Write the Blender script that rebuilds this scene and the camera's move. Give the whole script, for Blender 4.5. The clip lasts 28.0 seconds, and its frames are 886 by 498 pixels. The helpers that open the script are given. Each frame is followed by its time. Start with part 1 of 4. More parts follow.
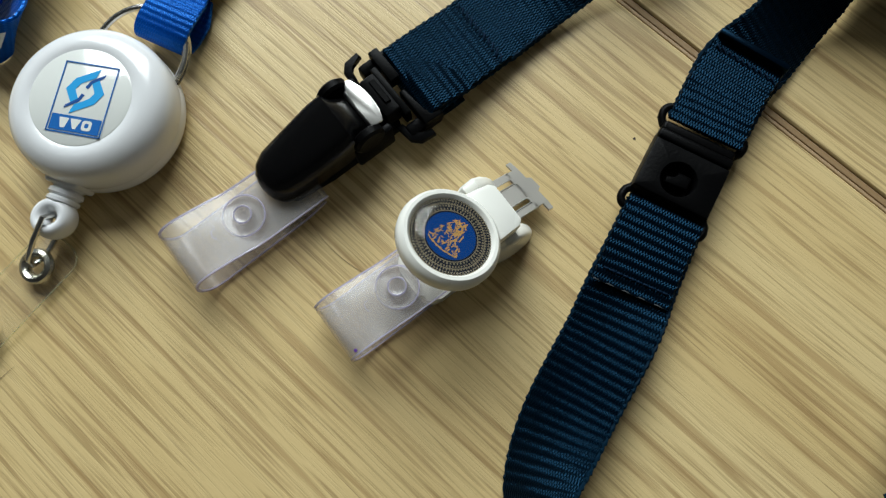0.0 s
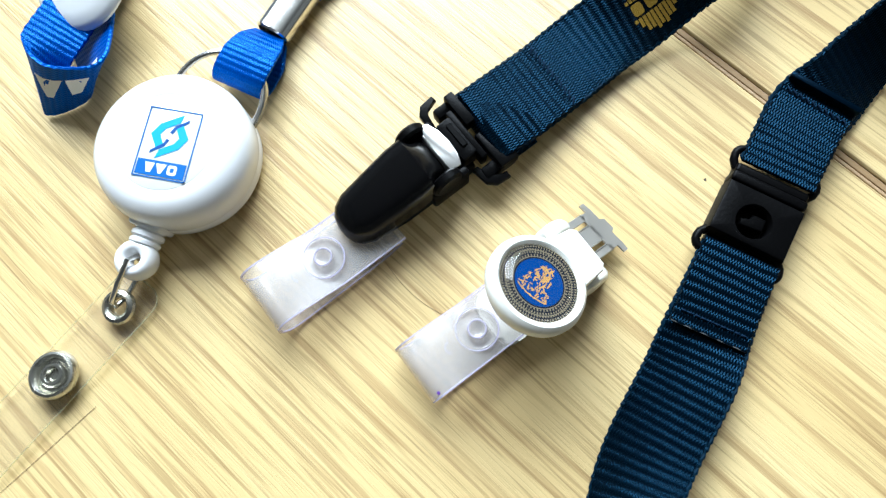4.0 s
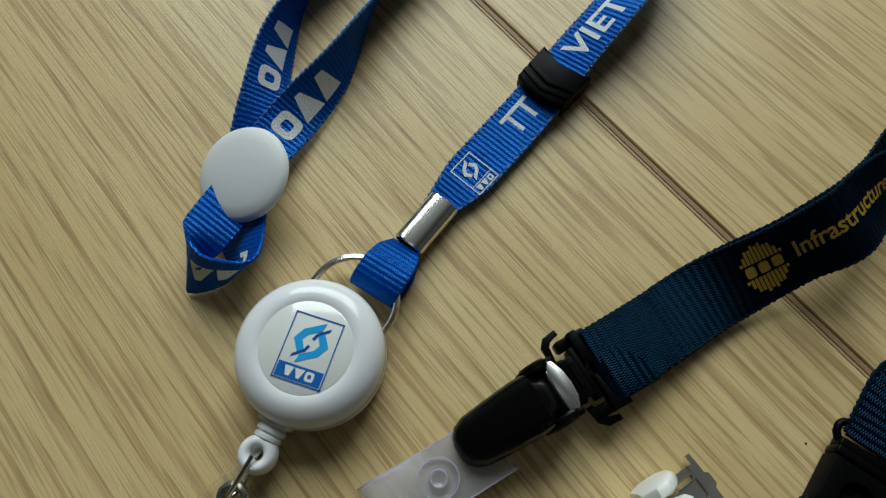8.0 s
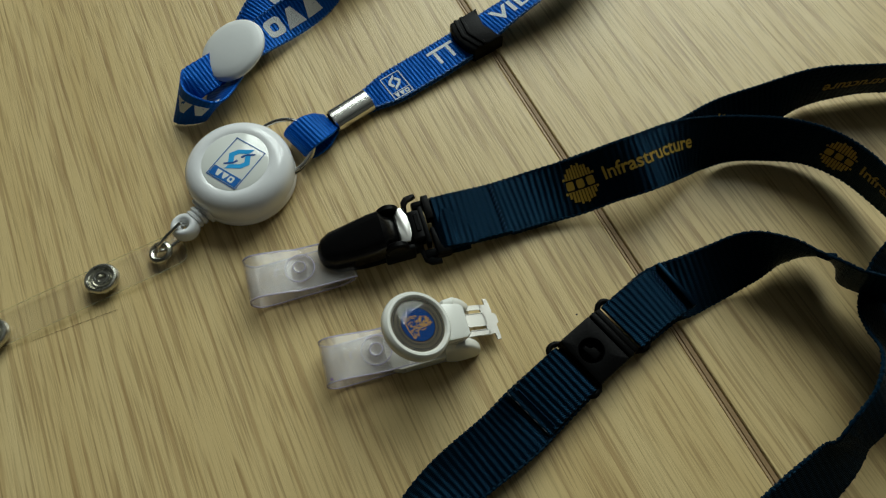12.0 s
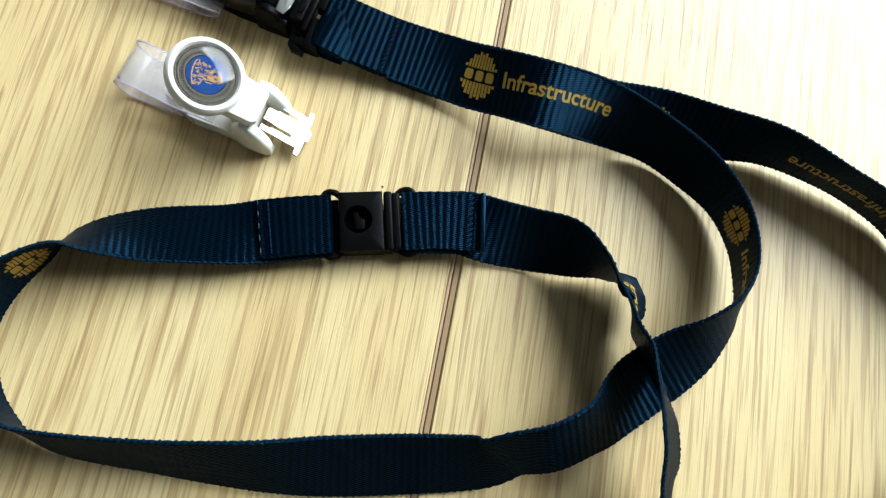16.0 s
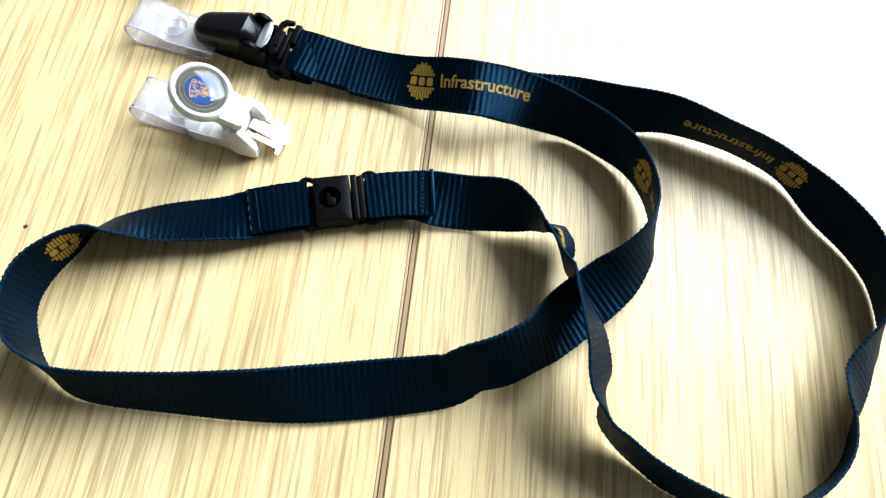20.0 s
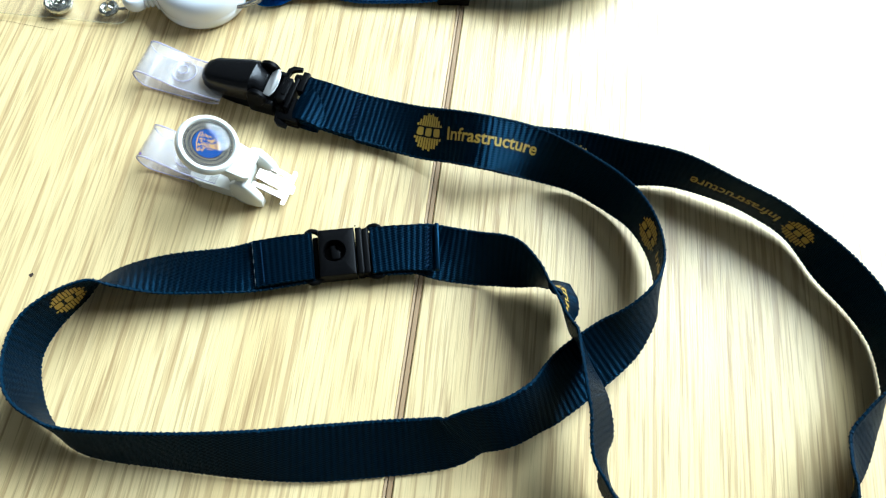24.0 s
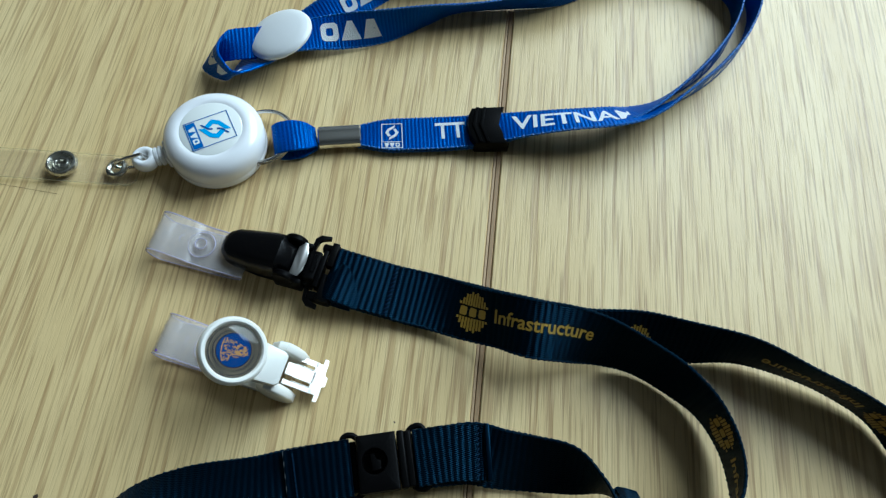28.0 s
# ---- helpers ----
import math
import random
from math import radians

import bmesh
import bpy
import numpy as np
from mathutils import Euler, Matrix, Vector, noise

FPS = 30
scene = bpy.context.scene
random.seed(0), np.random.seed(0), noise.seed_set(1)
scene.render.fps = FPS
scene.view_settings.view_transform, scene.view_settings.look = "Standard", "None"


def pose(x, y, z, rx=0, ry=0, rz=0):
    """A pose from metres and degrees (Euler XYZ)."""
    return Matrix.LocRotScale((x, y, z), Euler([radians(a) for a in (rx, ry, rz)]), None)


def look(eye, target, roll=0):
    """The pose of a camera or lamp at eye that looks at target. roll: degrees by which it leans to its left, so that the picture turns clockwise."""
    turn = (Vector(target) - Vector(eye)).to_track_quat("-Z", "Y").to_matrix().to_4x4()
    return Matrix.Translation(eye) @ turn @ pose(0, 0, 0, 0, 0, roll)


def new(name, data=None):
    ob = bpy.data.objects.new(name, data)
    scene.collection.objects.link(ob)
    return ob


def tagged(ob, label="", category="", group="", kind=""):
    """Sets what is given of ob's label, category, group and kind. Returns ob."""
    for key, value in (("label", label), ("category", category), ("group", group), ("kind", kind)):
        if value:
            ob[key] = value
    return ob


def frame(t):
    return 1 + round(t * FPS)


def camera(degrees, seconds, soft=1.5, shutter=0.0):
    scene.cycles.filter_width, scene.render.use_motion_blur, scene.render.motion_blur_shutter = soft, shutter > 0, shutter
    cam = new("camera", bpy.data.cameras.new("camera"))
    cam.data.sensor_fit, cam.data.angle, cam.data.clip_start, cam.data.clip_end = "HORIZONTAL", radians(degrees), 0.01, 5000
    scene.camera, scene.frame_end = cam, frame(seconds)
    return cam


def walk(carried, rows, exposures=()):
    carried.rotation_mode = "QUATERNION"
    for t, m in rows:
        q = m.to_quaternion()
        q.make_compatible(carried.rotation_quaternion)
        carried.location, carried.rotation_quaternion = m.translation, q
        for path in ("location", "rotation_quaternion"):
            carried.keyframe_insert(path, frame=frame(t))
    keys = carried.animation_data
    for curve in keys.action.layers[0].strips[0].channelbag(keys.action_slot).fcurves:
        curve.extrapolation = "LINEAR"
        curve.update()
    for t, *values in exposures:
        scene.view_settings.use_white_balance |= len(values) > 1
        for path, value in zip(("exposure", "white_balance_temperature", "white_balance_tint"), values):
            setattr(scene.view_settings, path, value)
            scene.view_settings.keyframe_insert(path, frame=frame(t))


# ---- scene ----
cam = camera(68.64, 28.0, soft=1.3)
EXPOSURES = [(0, -0.22, 6300, 2), (1, -0.29, 6300, 2), (2, -0.14, 6300, 1), (2.5, -0.05, 6200, -2), (4.4, 1.1, 5650, 4), (5, 1.1, 5650, 5), (6, 0.02, 5900, 0), (7, -0.35, 6000, 1), (8, -0.82, 6200, -1), (9, -0.87, 6150, 1), (10, -0.14, 6000, 0), (11, -0.24, 6050, 1), (12, -0.9, 6550, -5), (13, -0.72, 6600, -4), (13.5, -0.5, 6400, -2), (15.5, 0.65, 5800, 2), (16, 0.68, 5800, 2), (17, 0.6, 5800, 2), (18, 0.22, 5800, 1), (19, 0.28, 5750, 0), (20, 1.22, 5600, 5), (21, 1.22, 5600, 5), (23.5, 1.25, 5300, 1), (24, 1.13, 5250, -2), (25, -0.12, 5250, -4), (26, 0.4, 5250, -4), (27, 0.64, 5200, -3), (28, -0.19, 5300, -4)]
PATH = [
    (0, 0.00251, 0.00047, 0.12655, 11.296, 1.325, 1.181),
    (0.5, 0.00013, -0.00030, 0.12612, 11.917, 2.306, 1.192),
    (1, 0.00043, -0.00002, 0.12469, 12.011, 2.115, 1.022),
    (1.5, 0.00111, 0.00022, 0.12189, 11.838, 1.996, 0.895),
    (2, 0.00032, 0.00106, 0.12432, 11.566, 1.906, 0.784),
    (2.5, 0.00028, 0.00101, 0.12387, 11.535, 1.779, 0.889),
    (4.5, -0.01638, 0.00760, 0.13228, 13.437, 2.035, 1.732),
    (5, -0.01973, 0.00961, 0.13406, 14.913, 2.645, 2.928),
    (5.5, -0.02176, 0.01307, 0.13560, 15.063, 0.667, 2.831),
    (6, -0.02772, 0.01650, 0.13969, 16.047, -0.095, 3.547),
    (6.5, -0.03431, 0.02005, 0.14563, 18.919, -1.171, 5.613),
    (7, -0.03977, 0.02561, 0.14343, 20.034, -0.637, 7.365),
    (7.5, -0.03962, 0.02823, 0.14458, 20.555, -1.418, 7.401),
    (8, -0.03793, 0.02834, 0.14560, 20.420, 0.062, 8.565),
    (8.5, -0.03774, 0.03104, 0.13746, 20.790, 0.120, 9.671),
    (9, -0.04001, 0.03264, 0.13607, 20.789, -0.908, 11.020),
    (9.5, -0.03934, 0.03085, 0.13978, 21.081, -0.760, 11.432),
    (10, -0.02911, 0.01567, 0.15411, 24.250, -0.956, 11.122),
    (10.5, -0.01928, 0.00193, 0.16390, 26.621, -0.789, 10.352),
    (11, -0.00947, -0.01194, 0.17017, 27.801, -0.331, 9.740),
    (11.5, 0.00262, -0.01571, 0.17416, 27.638, 0.194, 14.146),
    (12, 0.02651, -0.01881, 0.17556, 24.276, 0.491, 22.458),
    (12.5, 0.06163, -0.01283, 0.17442, 20.993, -1.902, 39.046),
    (13, 0.09703, -0.00714, 0.17450, 20.166, -4.181, 53.063),
    (13.5, 0.10862, 0.00502, 0.17920, 19.736, -3.995, 57.730),
    (15.5, 0.09315, 0.01704, 0.17004, 14.659, -5.654, 59.009),
    (16, 0.08527, 0.02032, 0.16246, 13.540, -5.736, 58.995),
    (16.5, 0.07962, 0.02178, 0.16076, 12.151, -4.974, 58.963),
    (17, 0.07731, 0.02844, 0.16831, 11.205, -3.654, 59.475),
    (17.5, 0.07728, 0.03732, 0.16639, 10.937, -3.124, 58.600),
    (18, 0.07885, 0.03047, 0.16237, 12.689, -4.660, 57.745),
    (18.5, 0.09535, 0.01923, 0.16846, 15.927, -3.058, 57.596),
    (19, 0.11315, 0.00852, 0.16973, 18.885, -3.496, 55.511),
    (19.5, 0.12573, 0.01070, 0.17787, 20.905, -3.170, 54.410),
    (20, 0.13069, 0.00731, 0.18345, 22.275, -3.033, 54.403),
    (20.5, 0.12901, 0.00570, 0.18522, 22.671, -3.316, 54.579),
    (21, 0.13055, 0.00582, 0.18676, 22.861, -3.139, 54.518),
    (21.5, 0.13072, 0.00473, 0.18911, 23.364, -3.182, 54.725),
    (23.5, 0.12848, 0.01446, 0.18704, 21.889, -2.779, 54.466),
    (24, 0.11754, 0.01621, 0.18994, 22.096, -3.061, 55.489),
    (24.5, 0.10232, 0.01831, 0.19451, 21.923, -2.248, 56.646),
    (25, 0.08938, 0.02183, 0.19203, 21.995, -3.375, 56.080),
    (25.5, 0.07978, 0.02507, 0.18853, 21.552, -3.268, 56.138),
    (26, 0.08134, 0.02534, 0.18919, 21.653, -3.415, 55.869),
    (26.5, 0.07607, 0.02558, 0.19024, 21.677, -3.503, 55.697),
    (27, 0.06834, 0.02795, 0.18935, 22.018, -3.309, 55.206),
    (27.5, 0.06312, 0.03142, 0.19084, 22.774, -3.421, 54.780),
    (28, 0.06216, 0.03613, 0.19177, 23.136, -3.122, 54.411),
]
walk(cam, [(t, pose(x, y, z, rx, ry, rz)) for t, x, y, z, rx, ry, rz in PATH], EXPOSURES)

# ---- light ----
world = bpy.data.worlds.new("world")
scene.world = world
world.use_nodes = True
wn = world.node_tree
sky = wn.nodes.new("ShaderNodeTexSky")
sky.sky_type, sky.sun_disc = "NISHITA", False
sky.sun_elevation, sky.sun_rotation = radians(48), radians(190)
wn.nodes["Background"].inputs["Strength"].default_value = 0.1
wn.links.new(sky.outputs[0], wn.nodes["Background"].inputs["Color"])

# daylight that enters through the window's opening
WIN_X, WIN_Y, WIN_Z, WIN_W, WIN_H = -0.35, 1.72, 1.40, 2.1, 1.60
lamp = bpy.data.lights.new("window_light", "AREA")
lamp.shape, lamp.size, lamp.size_y = "RECTANGLE", WIN_W - 0.1, WIN_H - 0.1
lamp.energy, lamp.color = 110.0, (0.97, 0.98, 1.0)
daylight = new("window_light", lamp)
daylight.matrix_world = look((WIN_X, WIN_Y + 0.13, WIN_Z), (WIN_X, 0.0, WIN_Z - 0.9))


# ---- materials ----
def material(name, color=(0.5, 0.5, 0.5), rough=0.5, metal=0.0, **more):
    m = bpy.data.materials.new(name)
    m.use_nodes = True
    p = m.node_tree.nodes["Principled BSDF"]
    p.inputs["Base Color"].default_value = (*color, 1)
    p.inputs["Roughness"].default_value, p.inputs["Metallic"].default_value = rough, metal
    for key, value in more.items():
        p.inputs[key.replace("_", " ")].default_value = value
    return m


def nodes_of(m):
    t = m.node_tree
    return t, t.nodes["Principled BSDF"]


def node(t, kind, **values):
    n = t.nodes.new(kind)
    for key, value in values.items():
        n.inputs[key.replace("_", " ")].default_value = value
    return n


def ramp(t, source, stops):
    r = t.nodes.new("ShaderNodeValToRGB")
    while len(r.color_ramp.elements) < len(stops):
        r.color_ramp.elements.new(0.5)
    for e, (at, c) in zip(r.color_ramp.elements, stops):
        e.position, e.color = at, (*c, 1) if len(c) == 3 else c
    t.links.new(source, r.inputs["Fac"])
    return r.outputs["Color"]


def math_node(t, op, a, b=None, c=None):
    n = t.nodes.new("ShaderNodeMath")
    n.operation = op
    for i, v in enumerate((a, b, c)):
        if v is None:
            continue
        if isinstance(v, (int, float)):
            n.inputs[i].default_value = v
        else:
            t.links.new(v, n.inputs[i])
    return n.outputs[0]


def mix_color(t, fac, a, b, blend="MIX"):
    n = t.nodes.new("ShaderNodeMix")
    n.data_type, n.blend_type = "RGBA", blend
    for i, v in ((0, fac), (6, a), (7, b)):
        if isinstance(v, (int, float)):
            n.inputs[i].default_value = v
        elif isinstance(v, tuple):
            n.inputs[i].default_value = (*v, 1)
        else:
            t.links.new(v, n.inputs[i])
    return n.outputs[2]


def bump(t, p, height, strength, distance):
    b = t.nodes.new("ShaderNodeBump")
    b.inputs["Strength"].default_value, b.inputs["Distance"].default_value = strength, distance
    t.links.new(height, b.inputs["Height"])
    t.links.new(b.outputs[0], p.inputs["Normal"])


def speckle(m, scale, strength, distance=0.0004, rough=0.0):
    """Fine relief, and if wanted uneven gloss, over a plain material."""
    t, p = nodes_of(m)
    c = t.nodes.new("ShaderNodeTexCoord")
    n = node(t, "ShaderNodeTexNoise", Scale=scale, Detail=4.0)
    t.links.new(c.outputs["Object"], n.inputs["Vector"])
    bump(t, p, n.outputs[0], strength, distance)
    if rough:
        base = p.inputs["Roughness"].default_value
        big = node(t, "ShaderNodeTexNoise", Scale=scale / 8, Detail=3.0)
        t.links.new(c.outputs["Object"], big.inputs["Vector"])
        t.links.new(math_node(t, "MULTIPLY_ADD", big.outputs[0], rough, base - rough / 2), p.inputs["Roughness"])
    return m


def wood_material(name):
    """Pale oak laminate: long thin dark pores along the board, soft bands across it."""
    m = material(name, (0.5, 0.36, 0.2), 0.36)
    t, p = nodes_of(m)
    c = t.nodes.new("ShaderNodeTexCoord")

    def layer(sx, sy, detail, seed, bend=0.0):
        mp = t.nodes.new("ShaderNodeMapping")
        mp.inputs["Scale"].default_value, mp.inputs["Location"].default_value = (sx, sy, 1), (seed, seed * 2.3, 0)
        source = c.outputs["Object"]
        if bend:
            w = node(t, "ShaderNodeTexNoise", Scale=5.0, Detail=1.0)
            t.links.new(source, w.inputs["Vector"])
            k = t.nodes.new("ShaderNodeVectorMath")
            k.operation = "MULTIPLY_ADD"
            t.links.new(w.outputs["Color"], k.inputs[0])
            k.inputs[1].default_value = (0, bend, 0)
            t.links.new(source, k.inputs[2])
            source = k.outputs[0]
        t.links.new(source, mp.inputs["Vector"])
        n = node(t, "ShaderNodeTexNoise", Scale=1.0, Detail=detail, Roughness=0.55)
        t.links.new(mp.outputs[0], n.inputs["Vector"])
        return n.outputs[0]

    bands = layer(2.0, 45.0, 2.0, 3.1, 0.012)
    streaks = layer(15.0, 470.0, 2.0, 7.7, 0.006)
    lines = layer(30.0, 950.0, 2.0, 11.9, 0.006)
    pores = layer(60.0, 2200.0, 2.0, 1.3, 0.006)
    blotch = layer(7.0, 14.0, 2.0, 5.0)
    tone = ramp(t, bands, [(0.30, (0.600, 0.444, 0.195)), (0.52, (0.660, 0.504, 0.237)), (0.74, (0.698, 0.549, 0.274))])
    dark = ramp(t, streaks, [(0.53, (0, 0, 0)), (0.58, (0.6, 0.6, 0.6)), (0.64, (1, 1, 1))])
    thin = ramp(t, lines, [(0.525, (0, 0, 0)), (0.64, (1, 1, 1))])
    fine = ramp(t, pores, [(0.52, (0, 0, 0)), (0.66, (1, 1, 1))])
    col = mix_color(t, math_node(t, "MULTIPLY", dark, 0.52), tone, (0.32, 0.186, 0.068))
    col = mix_color(t, math_node(t, "MULTIPLY", thin, 0.54), col, (0.27, 0.160, 0.056))
    col = mix_color(t, math_node(t, "MULTIPLY", fine, 0.14), col, (0.24, 0.155, 0.075))
    col = mix_color(t, math_node(t, "MULTIPLY", blotch, 0.08), col, (0.66, 0.54, 0.31))
    t.links.new(col, p.inputs["Base Color"])
    t.links.new(math_node(t, "MULTIPLY_ADD", fine, 0.10, 0.41), p.inputs["Roughness"])
    emboss = layer(420.0, 1500.0, 2.0, 21.0)
    relief = math_node(t, "ADD", math_node(t, "MULTIPLY", dark, -0.6), math_node(t, "MULTIPLY", fine, -0.5))
    bump(t, p, math_node(t, "MULTIPLY_ADD", emboss, 0.55, relief), 0.3, 0.0002)
    return m


def webbing(name, color, glint, pitch=0.0011, shine=0.06, sheen=0.3, relief=0.9, lint=(0.06, 0.40, 0.85), hollow_shade=0.32, fuzz=0.2):
    """Woven ribbon: ribs across the strap, yarns along it; UV is in metres along and across."""
    m = material(name, color, 0.38)
    t, p = nodes_of(m)
    p.inputs["Sheen Weight"].default_value, p.inputs["Sheen Roughness"].default_value = fuzz, 0.4
    p.inputs["Sheen Tint"].default_value = (*lint, 1)
    p.inputs["Specular IOR Level"].default_value = shine
    uv = t.nodes.new("ShaderNodeUVMap")
    s = t.nodes.new("ShaderNodeSeparateXYZ")
    t.links.new(uv.outputs[0], s.inputs[0])
    wob = node(t, "ShaderNodeTexNoise", Scale=400.0, Detail=2.0)
    t.links.new(uv.outputs[0], wob.inputs["Vector"])
    shift = math_node(t, "MULTIPLY_ADD", wob.outputs[0], 0.00035, s.outputs[0])
    along = math_node(t, "SINE", math_node(t, "MULTIPLY", shift, 2 * math.pi / pitch))
    row = math_node(t, "FLOOR", math_node(t, "DIVIDE", shift, pitch / 2))
    odd = math_node(t, "MULTIPLY", math_node(t, "MODULO", row, 2.0), 0.00028)
    across = math_node(t, "SINE", math_node(t, "MULTIPLY", math_node(t, "ADD", s.outputs[1], odd), 2 * math.pi / 0.00056))
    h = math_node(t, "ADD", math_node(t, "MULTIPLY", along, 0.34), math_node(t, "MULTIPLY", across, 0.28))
    bump(t, p, h, relief, 0.00022)
    big = node(t, "ShaderNodeTexNoise", Scale=60.0, Detail=3.0)
    t.links.new(uv.outputs[0], big.inputs["Vector"])
    # Shade in the weave is put into the colour: hollows darker, crests lighter.
    k = math_node(t, "MULTIPLY_ADD", h, hollow_shade, 0.55)
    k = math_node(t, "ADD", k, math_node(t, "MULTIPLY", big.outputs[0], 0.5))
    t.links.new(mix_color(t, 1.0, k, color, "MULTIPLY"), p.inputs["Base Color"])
    # lustre of the dyed yarn
    gloss, both = node(t, "ShaderNodeBsdfGlossy", Roughness=sheen), t.nodes.new("ShaderNodeAddShader")
    gloss.inputs["Color"].default_value = (*glint, 1)
    t.links.new(p.inputs["Normal"].links[0].from_socket, gloss.inputs["Normal"])
    t.links.new(p.outputs[0], both.inputs[0])
    t.links.new(gloss.outputs[0], both.inputs[1])
    t.links.new(both.outputs[0], t.nodes["Material Output"].inputs["Surface"])
    return m


OAK = wood_material("oak")
GROOVE = speckle(material("groove_shade_brown", (0.29, 0.185, 0.085), 0.6), 900, 0.3)
PALE = speckle(material("pale_filler", (0.42, 0.29, 0.16), 0.5), 900, 0.3)
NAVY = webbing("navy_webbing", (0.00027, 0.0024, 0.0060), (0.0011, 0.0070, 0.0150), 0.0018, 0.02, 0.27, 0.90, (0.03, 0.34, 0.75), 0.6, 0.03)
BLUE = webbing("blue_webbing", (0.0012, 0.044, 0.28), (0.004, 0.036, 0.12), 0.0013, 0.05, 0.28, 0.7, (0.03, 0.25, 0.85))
SELVEDGE = material("navy_selvedge", (0.0024, 0.0135, 0.028), 0.6, Specular_IOR_Level=0.04)
BLUE_SELVEDGE = material("blue_selvedge", (0.004, 0.090, 0.34), 0.55)
KNOT = material("dark_knot", (0.035, 0.022, 0.014), 0.6)
THREAD = material("navy_thread", (0.0022, 0.013, 0.034), 0.7, Specular_IOR_Level=0.1)
FRAY = material("frayed_yarn", (0.05, 0.056, 0.06), 0.8)
GOLD = speckle(material("gold_print", (0.40, 0.25, 0.025), 0.5), 2500, 0.5)
WHITE_PRINT = speckle(material("white_print", (0.66, 0.68, 0.68), 0.5), 2500, 0.5)
BLACK = speckle(material("black_plastic", (0.0018, 0.0018, 0.0020), 0.40, Specular_IOR_Level=0.06), 1500, 0.25, 0.0002, 0.15)
BLACK_GLOSS = speckle(material("glossy_black_plastic", (0.0018, 0.0018, 0.0021), 0.25, Specular_IOR_Level=0.24), 500, 0.12, 0.0003, 0.1)
WHITE = speckle(material("white_plastic", (0.80, 0.81, 0.82), 0.15), 350, 0.05, 0.0004, 0.08)
BUTTON = speckle(material("matt_white_plastic", (0.72, 0.735, 0.73), 0.5), 350, 0.06, 0.0004, 0.1)
IVORY = speckle(material("ivory_plastic", (0.82, 0.815, 0.755), 0.27), 350, 0.08, 0.0004, 0.1)
NICKEL = speckle(material("nickel_plating", (0.50, 0.49, 0.43), 0.27, 1.0), 900, 0.06, 0.0002, 0.1)
STAMPED = speckle(material("stamped_steel", (0.47, 0.45, 0.41), 0.38, 1.0), 600, 0.1, 0.0003, 0.15)
STEEL = speckle(material("polished_steel", (0.62, 0.61, 0.58), 0.22, 1.0), 600, 0.08, 0.0003, 0.2)
CRIMP = speckle(material("brushed_crimp", (0.80, 0.79, 0.75), 0.2, 1.0), 700, 0.06, 0.0002, 0.1)
SPRING = speckle(material("spring_steel", (0.74, 0.73, 0.70), 0.34, 1.0), 500, 0.05, 0.0002)
PAPER = material("sticker_paper", (0.78, 0.80, 0.76), 0.16, Coat_Weight=0.6)
LOGO_BLUE = material("logo_blue", (0.008, 0.12, 0.42), 0.3)
LOGO_NAVY = material("logo_navy", (0.008, 0.075, 0.30), 0.3)
LOGO_SKY = material("logo_sky_blue", (0.03, 0.36, 0.76), 0.3)


def film(name, color, share, rough, bumpy=0.0, glint=0.035, rim=0.9):
    """A thin plastic sheet: part of the light goes straight through, the rest meets a glossy milky surface."""
    m = material(name, color, rough)
    t, p = nodes_of(m)
    clear = t.nodes.new("ShaderNodeBsdfTransparent")
    clear.inputs[0].default_value = (*(min(0.98, c * 1.35) for c in color), 1)
    mixer, gloss, edge = t.nodes.new("ShaderNodeMixShader"), t.nodes.new("ShaderNodeBsdfGlossy"), t.nodes.new("ShaderNodeMixShader")
    f = node(t, "ShaderNodeLayerWeight", Blend=0.5)
    gloss.inputs["Roughness"].default_value = rough
    mixer.inputs[0].default_value = share
    out = t.nodes["Material Output"]
    t.links.new(clear.outputs[0], mixer.inputs[1])
    t.links.new(p.outputs[0], mixer.inputs[2])
    t.links.new(math_node(t, "MULTIPLY_ADD", math_node(t, "POWER", f.outputs["Facing"], 4.0), rim, glint), edge.inputs[0])
    t.links.new(mixer.outputs[0], edge.inputs[1])
    t.links.new(gloss.outputs[0], edge.inputs[2])
    t.links.new(edge.outputs[0], out.inputs["Surface"])
    if bumpy:
        speckle(m, 700, bumpy, 0.0003)
    return m


FROST = film("frosted_vinyl", (0.70, 0.69, 0.685), 0.20, 0.24, 0.10)
FROST_EDGE = film("vinyl_edge", (0.66, 0.63, 0.78), 0.5, 0.2)
CLEAR_EDGE = film("clear_edge", (0.74, 0.74, 0.60), 0.22, 0.25)
CLEAR = film("clear_vinyl", (0.97, 0.97, 0.94), 0.012, 0.22, 0.0, 0.015)
DOME = film("clear_dome", (0.98, 0.98, 0.98), 0.0, 0.05, 0.0, 0.03, 0.3)
# Wall and floor colours are set dark to weaken bounced fill light.
WALL = speckle(material("low_bounce_grey", (0.11, 0.109, 0.104), 0.8), 60, 0.2, 0.002)
FLOOR = speckle(material("low_bounce_brown", (0.10, 0.082, 0.065), 0.5), 30, 0.2, 0.002)
DARK_WOOD = speckle(material("dark_wood", (0.16, 0.09, 0.045), 0.5), 200, 0.2, 0.001)


# ---- mesh helpers ----
def mesh_of(name, bm, mat, smooth=True):
    me = bpy.data.meshes.new(name)
    bmesh.ops.recalc_face_normals(bm, faces=bm.faces)
    bm.to_mesh(me)
    bm.free()
    if mat is not None:
        me.materials.append(mat)
    if smooth:
        me.shade_smooth()
        me.set_sharp_from_angle(angle=radians(38))
    return me


